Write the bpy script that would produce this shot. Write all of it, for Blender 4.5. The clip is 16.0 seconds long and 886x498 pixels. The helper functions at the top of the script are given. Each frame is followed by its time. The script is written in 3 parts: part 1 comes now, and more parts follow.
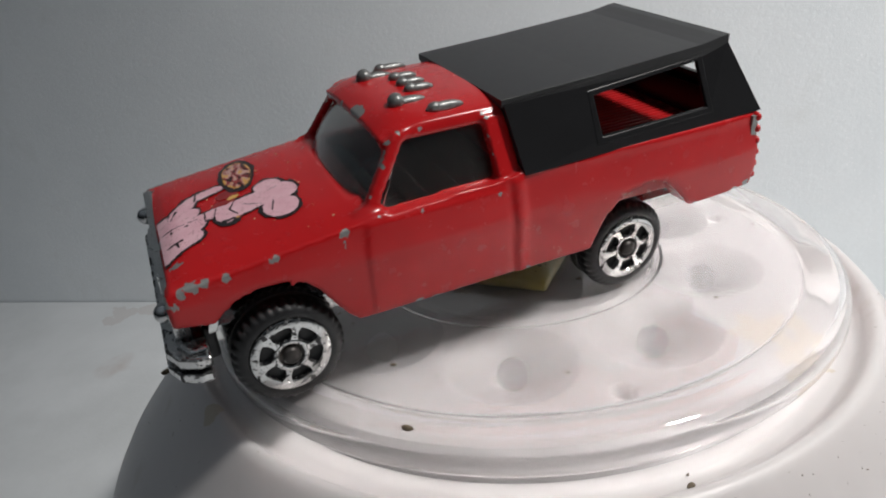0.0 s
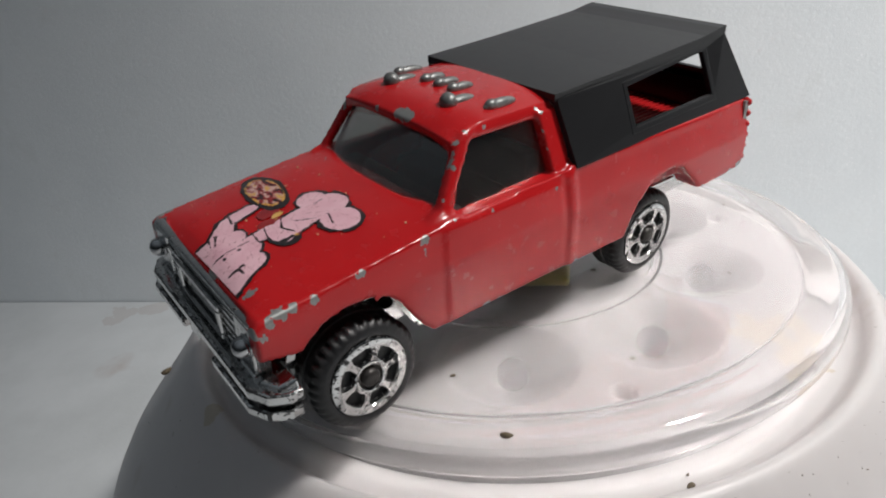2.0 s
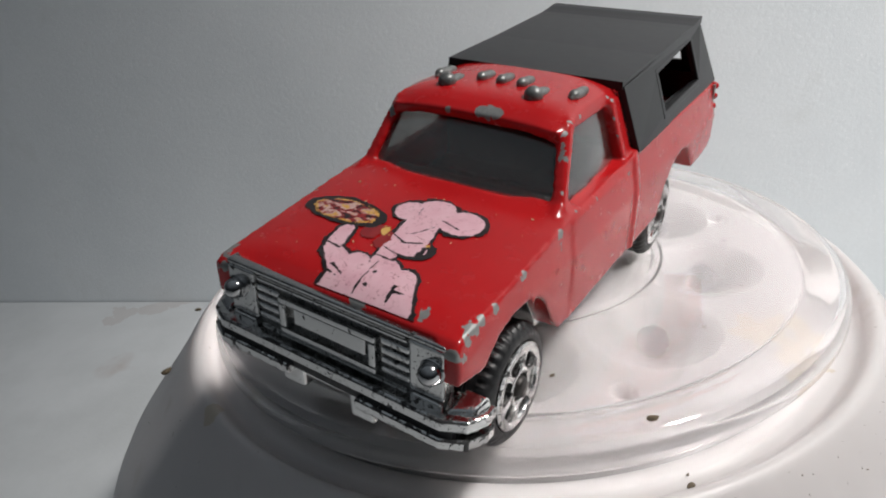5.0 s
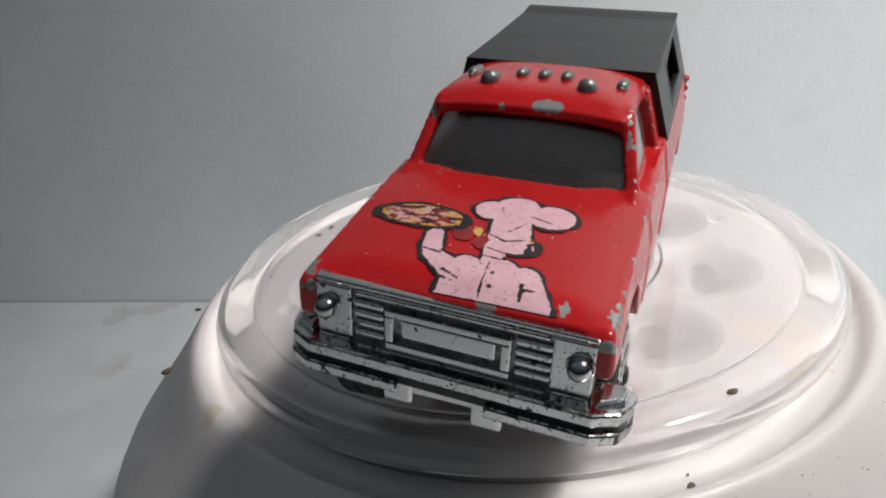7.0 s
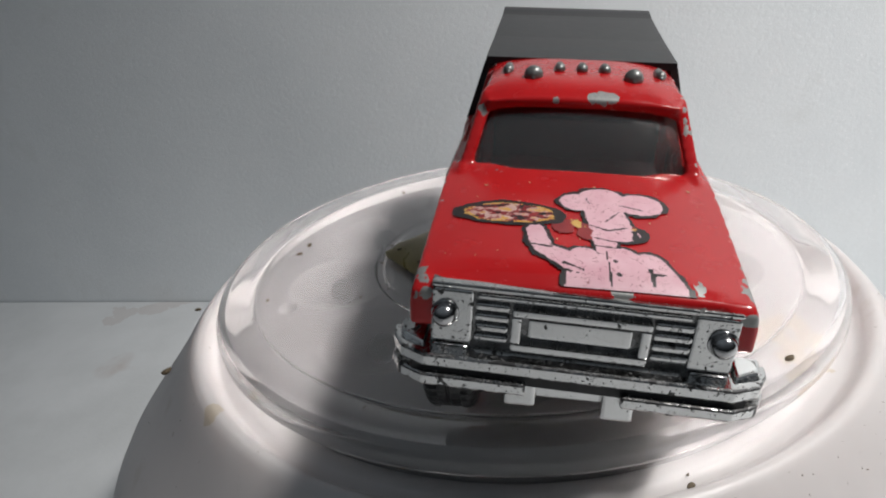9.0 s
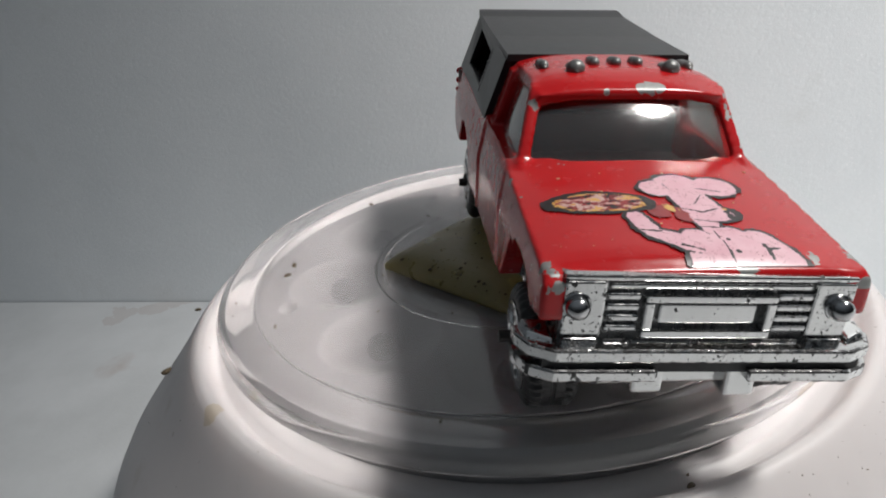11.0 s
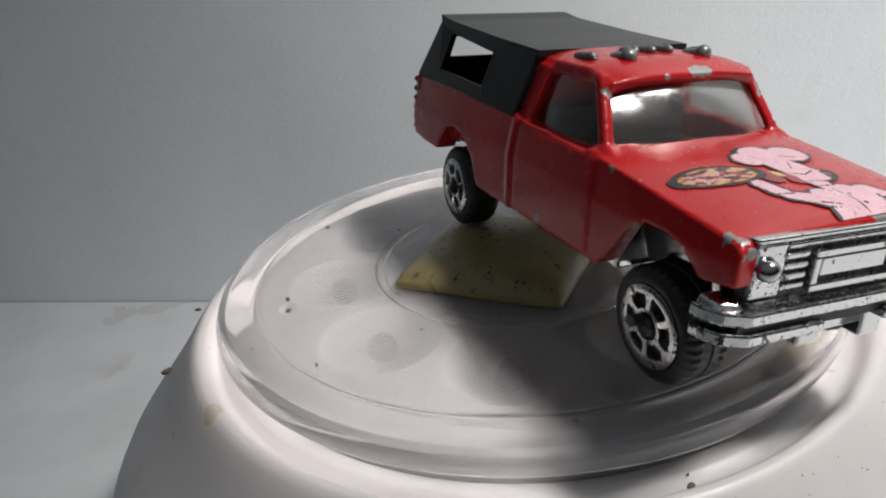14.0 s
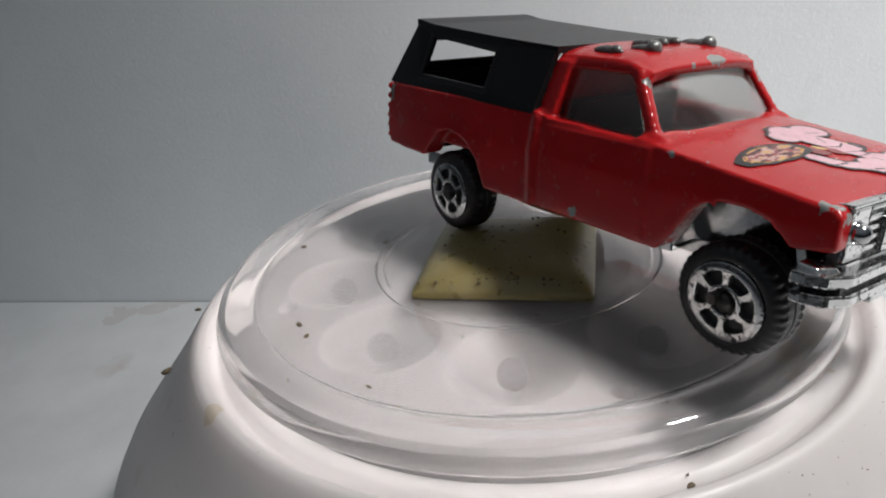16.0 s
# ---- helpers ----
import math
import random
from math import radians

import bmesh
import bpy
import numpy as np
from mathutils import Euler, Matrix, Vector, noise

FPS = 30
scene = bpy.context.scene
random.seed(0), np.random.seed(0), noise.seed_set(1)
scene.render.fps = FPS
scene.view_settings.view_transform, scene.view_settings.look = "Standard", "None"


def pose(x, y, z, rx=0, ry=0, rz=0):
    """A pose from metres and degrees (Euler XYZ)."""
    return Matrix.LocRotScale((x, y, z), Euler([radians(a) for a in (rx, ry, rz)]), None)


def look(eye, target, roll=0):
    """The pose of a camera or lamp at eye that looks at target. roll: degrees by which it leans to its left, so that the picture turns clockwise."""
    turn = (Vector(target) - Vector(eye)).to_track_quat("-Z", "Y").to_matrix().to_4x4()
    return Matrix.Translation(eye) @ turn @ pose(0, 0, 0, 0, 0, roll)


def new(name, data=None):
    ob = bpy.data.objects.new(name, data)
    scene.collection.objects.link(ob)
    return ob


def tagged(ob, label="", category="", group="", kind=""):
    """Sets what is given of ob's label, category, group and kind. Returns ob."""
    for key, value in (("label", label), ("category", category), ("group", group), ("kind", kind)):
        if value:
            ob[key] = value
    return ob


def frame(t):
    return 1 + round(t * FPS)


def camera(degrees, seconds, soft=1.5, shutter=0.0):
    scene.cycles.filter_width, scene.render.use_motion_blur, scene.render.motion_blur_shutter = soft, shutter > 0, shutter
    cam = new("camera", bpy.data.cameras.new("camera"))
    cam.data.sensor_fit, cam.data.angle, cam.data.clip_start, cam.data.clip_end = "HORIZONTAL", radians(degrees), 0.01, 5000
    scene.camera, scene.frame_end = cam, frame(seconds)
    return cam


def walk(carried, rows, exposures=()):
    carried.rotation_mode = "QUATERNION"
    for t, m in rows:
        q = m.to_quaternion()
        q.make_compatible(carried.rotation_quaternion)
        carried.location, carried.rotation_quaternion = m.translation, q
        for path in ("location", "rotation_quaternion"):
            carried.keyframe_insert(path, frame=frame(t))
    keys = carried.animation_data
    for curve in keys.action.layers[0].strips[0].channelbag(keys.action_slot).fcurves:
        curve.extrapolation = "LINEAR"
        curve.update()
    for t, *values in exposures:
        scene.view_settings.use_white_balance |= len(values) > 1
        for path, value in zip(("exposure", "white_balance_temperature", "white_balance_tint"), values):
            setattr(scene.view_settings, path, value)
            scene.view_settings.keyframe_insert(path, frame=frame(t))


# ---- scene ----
# The set is small: lengths below are in centimetres and are brought to metres by CM.
CM = 0.01

# ---- camera ----
cam = camera(66.05, 16.0, soft=2.0)
EYE = Vector((0.0, -9.380, 4.543)) * CM
AHEAD = Vector((-0.104249, 0.901005, -0.421097))
VIEW = look(EYE, EYE + AHEAD, -6.505)
walk(cam, [(0.0, VIEW), (16.0, VIEW)])

# ---- light ----
world = bpy.data.worlds.new("room")
scene.world = world
world.use_nodes = True
back = world.node_tree.nodes["Background"]
back.inputs["Color"].default_value = (0.80, 0.90, 1.0, 1)
# ambient fill for the unseen dim room, tuned stronger from above than the sides
room_dir = world.node_tree.nodes.new("ShaderNodeTexCoord").outputs["Generated"]
room_up = world.node_tree.nodes.new("ShaderNodeSeparateXYZ")
room_level = world.node_tree.nodes.new("ShaderNodeMapRange")
world.node_tree.links.new(room_dir, room_up.inputs[0])
room_level.interpolation_type = "SMOOTHSTEP"
world.node_tree.links.new(room_up.outputs["Z"], room_level.inputs["Value"])
for key, value in (("From Min", 0.0), ("From Max", 1.0), ("To Min", 0.014), ("To Max", 0.19)):
    room_level.inputs[key].default_value = value
world.node_tree.links.new(room_level.outputs["Result"], back.inputs["Strength"])

lamp_data = bpy.data.lights.new("desk_lamp_bulb", "SPOT")
lamp_data.shadow_soft_size, lamp_data.energy, lamp_data.color = 0.024, 6.6, (1.0, 0.965, 0.935)
lamp_data.spot_size, lamp_data.spot_blend = radians(112), 1.0
lamp = new("desk_lamp_bulb", lamp_data)
lamp.matrix_world = look(Vector((20.6, -6.6, 32)) * CM, Vector((18.0, -0.4, 4.0)) * CM)
scene.view_settings.exposure = 0.0


# ---- materials ----
class Nodes:
    """A short hand for wiring one material."""

    def __init__(self, name):
        self.mat = bpy.data.materials.new(name)
        self.mat.use_nodes = True
        self.tree = self.mat.node_tree
        self.bsdf = self.tree.nodes["Principled BSDF"]
        self.coord = self.tree.nodes.new("ShaderNodeTexCoord").outputs["Object"]

    def add(self, kind, **values):
        node = self.tree.nodes.new(kind)
        for key, value in values.items():
            node.inputs[key.replace("_", " ")].default_value = value
        return node

    def link(self, a, b):
        self.tree.links.new(a, b)

    def noise(self, per_cm, detail=4.0, rough=0.55):
        node = self.add("ShaderNodeTexNoise", Scale=per_cm * 100.0, Detail=detail, Roughness=rough)
        self.link(self.coord, node.inputs["Vector"])
        return node.outputs["Fac"]

    def math(self, op, a, b=None, clamp=False):
        node = self.tree.nodes.new("ShaderNodeMath")
        node.operation, node.use_clamp = op, clamp
        for slot, v in zip(node.inputs, (a, b)):
            if v is None:
                continue
            if isinstance(v, (int, float)):
                slot.default_value = v
            else:
                self.link(v, slot)
        return node.outputs[0]

    def ramp(self, fac, lo, hi, a=0.0, b=1.0):
        node = self.tree.nodes.new("ShaderNodeMapRange")
        node.clamp = True
        self.link(fac, node.inputs["Value"])
        for key, v in (("From Min", lo), ("From Max", hi), ("To Min", a), ("To Max", b)):
            node.inputs[key].default_value = v
        return node.outputs["Result"]

    def mix(self, fac, a, b):
        node = self.tree.nodes.new("ShaderNodeMix")
        node.data_type = "RGBA"
        for slot, v in ((node.inputs[0], fac), (node.inputs[6], a), (node.inputs[7], b)):
            if isinstance(v, tuple):
                slot.default_value = (*v, 1)
            elif isinstance(v, (int, float)):
                slot.default_value = v
            else:
                self.link(v, slot)
        return node.outputs[2]

    def set(self, key, v):
        slot = self.bsdf.inputs[key]
        if isinstance(v, tuple):
            slot.default_value = v if slot.type == "VECTOR" else (*v, 1)
        elif isinstance(v, (int, float)):
            slot.default_value = v
        else:
            self.link(v, slot)
        return self

    def bump(self, height, strength, depth_cm):
        node = self.add("ShaderNodeBump", Strength=strength, Distance=depth_cm * CM)
        self.link(height, node.inputs["Height"])
        self.link(node.outputs["Normal"], self.bsdf.inputs["Normal"])
        return self

    def spots(self, places, ragged, per_cm):
        """1 inside any of the given spots (x, y, z, radius in cm), with a ragged edge."""
        wobble = self.ramp(self.noise(per_cm, 3.0), 0.25, 0.75, -ragged, ragged)
        total = None
        for x, y, z, rad in places:
            d = self.tree.nodes.new("ShaderNodeVectorMath")
            d.operation = "DISTANCE"
            self.link(self.coord, d.inputs[0])
            d.inputs[1].default_value = (x * CM, y * CM, z * CM)
            near = self.math("LESS_THAN", self.math("ADD", self.math("MULTIPLY", d.outputs["Value"], 1.0 / (rad * CM)), wobble), 1.0)
            total = near if total is None else self.math("MAXIMUM", total, near)
        return total


def red_paint():
    n = Nodes("red_enamel")
    tone = n.ramp(n.noise(1.2, 3.0), 0.3, 0.7)
    red = n.mix(tone, (0.39, 0.008, 0.010), (0.46, 0.011, 0.013))
    chips = n.spots([
        (3.02, 0.90, 1.19, 0.060), (1.44, 1.34, 1.27, 0.060), (1.47, 1.36, 1.20, 0.048), (0.87, -0.27, 2.03, 0.032),
        (0.80, 0.98, 1.97, 0.040), (0.88, 1.01, 1.89, 0.030), (0.91, 1.03, 1.84, 0.042), (0.93, 1.04, 1.79, 0.034), (0.68, 0.99, 2.04, 0.028), (0.86, -1.00, 1.90, 0.050), (0.10, 1.02, 2.08, 0.026), (0.45, 1.00, 2.05, 0.026),
        (2.62, 1.28, 1.13, 0.048), (2.15, 1.31, 1.20, 0.044), (2.95, 1.27, 1.12, 0.060), (3.05, 1.27, 1.08, 0.055), (2.82, 1.28, 1.14, 0.050),
        (3.12, 1.28, 0.97, 0.048), (1.46, -1.34, 1.30, 0.048), (0.24, -1.41, 0.36, 0.072), (-0.27, 1.36, 1.28, 0.040), (0.62, 1.34, 1.31, 0.032),
        (-0.75, 1.36, 1.40, 0.040), (3.00, -1.26, 1.12, 0.056), (3.10, -1.22, 1.10, 0.048), (0.75, 1.40, 0.26, 0.048), (0.55, 1.40, 0.24, 0.056),
        (-3.80, 1.38, 0.53, 0.056), (-3.60, 1.40, 0.50, 0.048), (-2.98, 1.40, 0.46, 0.040), (-0.60, 1.40, 0.26, 0.040), (3.12, 0.30, 1.14, 0.072)], 0.8, 14.0)
    chips = n.math("MAXIMUM", chips, n.spots([(0.83, 0.10, 2.06, 0.065), (0.83, 0.19, 2.06, 0.082), (0.83, 0.28, 2.06, 0.075)], 0.3, 8.0))
    geo = n.tree.nodes.new("ShaderNodeNewGeometry")
    edge = n.math("GREATER_THAN", n.math("ADD", geo.outputs["Pointiness"], n.ramp(n.noise(7.0, 4.0), 0.3, 0.75, -0.075, 0.055)), 0.63)
    sep = n.tree.nodes.new("ShaderNodeSeparateXYZ")
    n.link(n.coord, sep.inputs[0])
    lip = n.math("GREATER_THAN", n.math("ADD", n.math("MULTIPLY", sep.outputs["X"], 1.0 / CM), n.ramp(n.noise(5.0, 4.0), 0.3, 0.7, -0.09, 0.05)), 3.172)
    lip = n.math("MULTIPLY", lip, n.math("GREATER_THAN", sep.outputs["Z"], 0.98 * CM))
    worn = n.math("MAXIMUM", n.math("MAXIMUM", chips, edge), lip)
    specks = n.math("GREATER_THAN", n.noise(22.0, 2.0), 0.80)
    red = n.mix(n.math("MULTIPLY", specks, 0.35), red, (0.60, 0.10, 0.09))
    grey = n.mix(n.noise(30.0, 3.0), (0.20, 0.205, 0.20), (0.36, 0.37, 0.36))
    n.set("Base Color", n.mix(worn, red, grey))
    n.set("Roughness", n.math("ADD", n.ramp(n.noise(6.0, 5.0), 0.3, 0.7, 0.16, 0.30), n.math("MULTIPLY", worn, 0.22)))
    n.set("Metallic", n.math("MULTIPLY", worn, 0.55))
    n.set("Coat Weight", 0.08).set("Coat Roughness", 0.12).set("Specular IOR Level", 0.38)
    orange = n.math("SUBTRACT", n.math("MULTIPLY", n.noise(9.0, 4.0), 0.25), n.math("MULTIPLY", worn, 0.9))
    n.bump(orange, 0.35, 0.012)
    return n.mat


def plain(name, color, rough, metal=0.0, vary=0.15, per_cm=6.0, bump=0.1, spread=0.22, **more):
    n = Nodes(name)
    f = n.ramp(n.noise(per_cm, 5.0), 0.3, 0.7)
    dark = tuple(c * (1 - vary) for c in color)
    lite = tuple(min(1.0, c * (1 + vary)) for c in color)
    n.set("Base Color", n.mix(f, dark, lite)).set("Metallic", metal)
    n.set("Roughness", n.ramp(n.noise(per_cm * 2.3, 4.0), 0.3, 0.7, rough * (1 - spread), min(1.0, rough * (1 + spread))))
    for key, v in more.items():
        n.set(key.replace("_", " "), v)
    if bump:
        n.bump(n.noise(per_cm * 3.0, 4.0), bump, 0.01)
    return n.mat


def worn_chrome(name, wear, dirt):
    """Plated plastic, rubbed through to black in places."""
    n = Nodes(name)
    gone = n.ramp(n.noise(9.0, 6.0, 0.65), wear, wear + 0.03)
    fine = n.ramp(n.noise(32.0, 4.0, 0.6), dirt, dirt + 0.05)
    gone = n.math("MAXIMUM", gone, fine)
    n.set("Base Color", n.mix(gone, (0.62, 0.62, 0.615), (0.016, 0.016, 0.017)))
    n.set("Metallic", n.math("SUBTRACT", 1.0, gone, True))
    n.set("Roughness", n.math("ADD", n.ramp(n.noise(14.0, 4.0), 0.3, 0.7, 0.08, 0.24), n.math("MULTIPLY", gone, 0.25)))
    n.bump(n.noise(15.0, 5.0), 0.14, 0.008)
    return n.mat


def clear_plastic():
    n = Nodes("clear_plastic")
    n.set("Base Color", (0.97, 0.955, 0.955)).set("Transmission Weight", n.ramp(n.noise(0.8, 6.0, 0.6), 0.3, 0.75, 0.93, 0.84)).set("IOR", 1.46)
    n.set("Roughness", n.ramp(n.noise(1.6, 6.0, 0.65), 0.35, 0.75, 0.03, 0.10))
    return n.mat


def glass_bead():
    n = Nodes("greyish_glass")
    n.set("Base Color", (0.66, 0.65, 0.66)).set("Transmission Weight", 1.0).set("IOR", 1.5)
    n.set("Roughness", n.ramp(n.noise(5.0, 4.0), 0.3, 0.7, 0.02, 0.07))
    return n.mat


def smoked_plastic():
    n = Nodes("smoked_plastic")
    n.set("Base Color", (0.60, 0.59, 0.575)).set("Transmission Weight", 0.99).set("IOR", 1.5)
    n.set("Roughness", n.ramp(n.noise(7.0, 6.0, 0.65), 0.35, 0.75, 0.05, 0.16)).set("Coat Weight", 0.7).set("Coat Roughness", n.ramp(n.noise(20.0, 4.0), 0.35, 0.7, 0.08, 0.19))
    n.bump(n.noise(14.0, 5.0), 0.06, 0.006)
    haze = n.add("ShaderNodeBsdfTranslucent", Color=(0.62, 0.60, 0.58, 1))
    both = n.add("ShaderNodeMixShader", Fac=0.015)
    n.link(n.bsdf.outputs[0], both.inputs[1])
    n.link(haze.outputs[0], both.inputs[2])
    n.link(both.outputs[0], n.tree.nodes["Material Output"].inputs["Surface"])
    return n.mat


def white_plastic():
    n = Nodes("white_plastic")
    col = n.mix(n.ramp(n.noise(0.5, 4.0), 0.3, 0.7), (0.53, 0.505, 0.502), (0.60, 0.573, 0.569))
    stain = n.math("MULTIPLY", n.ramp(n.noise(0.9, 5.0, 0.6), 0.62, 0.80), 0.45)
    col = n.mix(stain, col, (0.34, 0.29, 0.22))
    tea = n.spots([(3.0, -2.45, -0.25, 0.42), (3.35, -2.2, -0.25, 0.38), (-3.75, -3.05, -0.42, 0.16), (-3.9, -4.6, -1.25, 0.30)], 0.7, 2.5)
    col = n.mix(n.math("MULTIPLY", tea, 0.5), col, (0.40, 0.32, 0.18))
    dots = n.math("GREATER_THAN", n.noise(6.0, 2.0, 0.5), 0.775)
    col = n.mix(n.math("MULTIPLY", dots, 0.45), col, (0.25, 0.22, 0.18))
    n.set("Base Color", col).set("Roughness", n.ramp(n.noise(2.0, 5.0), 0.3, 0.7, 0.34, 0.50))
    n.set("Subsurface Weight", 0.6).set("Subsurface Radius", (1.0, 0.93, 0.9)).set("Subsurface Scale", 0.007)
    n.bump(n.noise(8.0, 5.0), 0.06, 0.01)
    return n.mat


def inner_plastic():
    """Milky plastic under the clear plate, tea-stained near one edge."""
    n = Nodes("milky_inner_plastic")
    col = n.mix(n.ramp(n.noise(1.5, 5.0), 0.3, 0.7), (0.25, 0.238, 0.241), (0.29, 0.277, 0.280))
    tea = n.spots([(2.95, -2.30, -0.2, 0.36), (3.22, -2.62, -0.25, 0.34), (3.42, -2.30, -0.25, 0.26)], 0.7, 2.5)
    col = n.mix(n.math("MULTIPLY", tea, 0.4), col, (0.30, 0.23, 0.13))
    n.set("Base Color", col).set("Roughness", n.ramp(n.noise(3.4, 4.0), 0.3, 0.7, 0.33, 0.51))
    n.set("Subsurface Weight", 0.9).set("Subsurface Radius", (1.0, 0.95, 0.95)).set("Subsurface Scale", 0.020)
    n.bump(n.noise(4.5, 4.0), 0.05, 0.01)
    return n.mat


def marble():
    n = Nodes("white_marble")
    vein = n.ramp(n.noise(0.22, 7.0, 0.6), 0.40, 0.66)
    col = n.mix(vein, (0.72, 0.74, 0.75), (0.62, 0.64, 0.645))
    rust = n.math("MULTIPLY", n.ramp(n.noise(0.35, 4.0, 0.5), 0.64, 0.74), 0.5)
    col = n.mix(rust, col, (0.46, 0.37, 0.33))
    streak = n.spots([(-14.2, 8.1, -6.0, 0.55), (-13.3, 8.5, -6.0, 0.5), (-12.6, 9.2, -6.0, 0.5)], 0.75, 1.2)
    col = n.mix(n.math("MULTIPLY", streak, 0.28), col, (0.42, 0.33, 0.29))
    # glints put into the colour as slightly paler, smoother dots
    glint = n.math("GREATER_THAN", n.noise(11.0, 2.0, 0.5), 0.74)
    col = n.mix(glint, col, (0.74, 0.75, 0.76))
    n.set("Base Color", col)
    n.set("Roughness", n.math("SUBTRACT", n.ramp(n.noise(3.0, 5.0), 0.3, 0.7, 0.40, 0.55), n.math("MULTIPLY", glint, 0.2)))
    n.bump(n.noise(10.0, 4.0), 0.25, 0.02)
    return n.mat


def frosted_wall():
    n = Nodes("pale_grey_stone_tile")
    cloud = n.ramp(n.noise(0.25, 6.0, 0.6), 0.3, 0.72)
    col = n.mix(cloud, (0.76, 0.80, 0.825), (0.84, 0.875, 0.895))
    blot = n.math("MULTIPLY", n.ramp(n.noise(0.5, 5.0, 0.65), 0.60, 0.82), 0.35)
    col = n.mix(blot, col, (0.60, 0.62, 0.61))
    # sparkle painted as pale dots in the base colour, a little smoother too
    vor = n.add("ShaderNodeTexVoronoi", Scale=900.0)
    n.link(n.coord, vor.inputs["Vector"])
    glint = n.math("LESS_THAN", vor.outputs["Distance"], 0.17)
    glint = n.math("MULTIPLY", glint, n.math("GREATER_THAN", n.noise(3.0, 2.0), 0.46))
    col = n.mix(n.math("MULTIPLY", glint, 0.75), col, (0.90, 0.92, 0.94))
    n.set("Base Color", col)
    n.set("Roughness", n.math("SUBTRACT", n.ramp(n.noise(5.0, 4.0), 0.3, 0.7, 0.5, 0.68), n.math("MULTIPLY", glint, 0.2)))
    n.bump(n.noise(9.0, 5.0, 0.65), 0.35, 0.03)
    return n.mat


def putty():
    n = Nodes("yellowed_gel")
    col = n.mix(n.ramp(n.noise(1.3, 5.0), 0.3, 0.7), (0.30, 0.25, 0.105), (0.45, 0.375, 0.18))
    grit = n.math("GREATER_THAN", n.noise(11.0, 3.0), 0.70)
    col = n.mix(n.math("MULTIPLY", grit, 0.8), col, (0.09, 0.07, 0.04))
    n.set("Base Color", col).set("Roughness", n.ramp(n.noise(4.0, 5.0), 0.3, 0.7, 0.24, 0.5))
    n.set("Subsurface Weight", 0.8).set("Subsurface Radius", (1.0, 0.9, 0.45)).set("Subsurface Scale", 0.004).set("Transmission Weight", 0.3)
    n.bump(n.noise(5.0, 5.0), 0.4, 0.02)
    return n.mat


RED = red_paint()
BLACK = plain("black_camper_plastic", (0.011, 0.011, 0.012), 0.33, vary=0.06, per_cm=3.0, bump=0.0, spread=0.03, Specular_IOR_Level=0.26)
RUBBER = plain("black_tyre_plastic", (0.010, 0.010, 0.011), 0.45, vary=0.35, per_cm=9.0, bump=0.3)
CHROME = worn_chrome("worn_chrome_plating", 0.66, 0.66)
CHROME_DIRTY = worn_chrome("rubbed_chrome_plating", 0.60, 0.61)
CHROME_EDGE = worn_chrome("blackened_chrome_edge", 0.50, 0.55)
SILVER = worn_chrome("worn_silver_foil", 0.565, 0.59)
ZINC = plain("bare_grey_zinc", (0.19, 0.195, 0.19), 0.38, metal=0.6, vary=0.3, per_cm=14.0, bump=0.3)
# black for the cab interior, underside, tabs and the shaded bumper gap
RECESS_BLACK = plain("black_recess", (0.012, 0.012, 0.013), 0.5, vary=0.3, bump=0.2)
STEEL = plain("dark_axle_steel", (0.055, 0.05, 0.047), 0.4, metal=0.6, vary=0.3, per_cm=12.0, bump=0.3)
BALL = glass_bead()
INNER = inner_plastic()
DULL = plain("dull_plating", (0.18, 0.18, 0.18), 0.28, metal=0.85, vary=0.5, per_cm=8.0, bump=0.2)
LENS = plain("dark_chrome", (0.45, 0.45, 0.455), 0.16, metal=1.0, vary=0.4, per_cm=9.0, bump=0.05)
CLEAR = clear_plastic()
SMOKED = smoked_plastic()
WHITE = white_plastic()
MARBLE = marble()
WALL = frosted_wall()
GEL = putty()
INK = plain("black_print", (0.016, 0.012, 0.013), 0.4, vary=0.4, per_cm=9.0, bump=0.0)
GRIT = plain("brown_grit", (0.10, 0.075, 0.045), 0.8, vary=0.5, per_cm=20.0, bump=0.4)


# ---- mesh helpers ----
def part(name, bm, material, parent=None, label="", smooth=None):
    """One mesh object out of a bmesh drawn in centimetres, under parent."""
    bmesh.ops.scale(bm, vec=(CM, CM, CM), verts=bm.verts)
    bmesh.ops.recalc_face_normals(bm, faces=bm.faces)
    me = bpy.data.meshes.new(name)
    bm.to_mesh(me)
    bm.free()
    for m in material if isinstance(material, list) else [material]:
        me.materials.append(m)
    ob = new(name, me)
    ob.parent = parent
    if smooth is not None:
        me.shade_smooth()
        if smooth < 180:
            me.set_sharp_from_angle(angle=radians(smooth))
    if label:
        ob["label"] = label
    return ob


def thing(name, label, category, **more):
    ob = new(name)
    ob.empty_display_size = 0.01
    return tagged(ob, label, category, **more)


def loops(bm, rings, cap=True):
    """A closed skin over rings of equal length."""
    rows = [[bm.verts.new(v) for v in ring] for ring in rings]
    k = len(rows[0])
    for a, b in zip(rows, rows[1:]):
        for i in range(k):
            bm.faces.new((a[i], a[(i + 1) % k], b[(i + 1) % k], b[i]))
    if cap:
        for ring in (rows[0], rows[-1]):
            bmesh.ops.triangulate(bm, faces=[bm.faces.new(ring)])
    return rows


def box(bm, x0, x1, y0, y1, z0, z1):
    loops(bm, [[(x0, y0, z), (x1, y0, z), (x1, y1, z), (x0, y1, z)] for z in (z0, z1)])


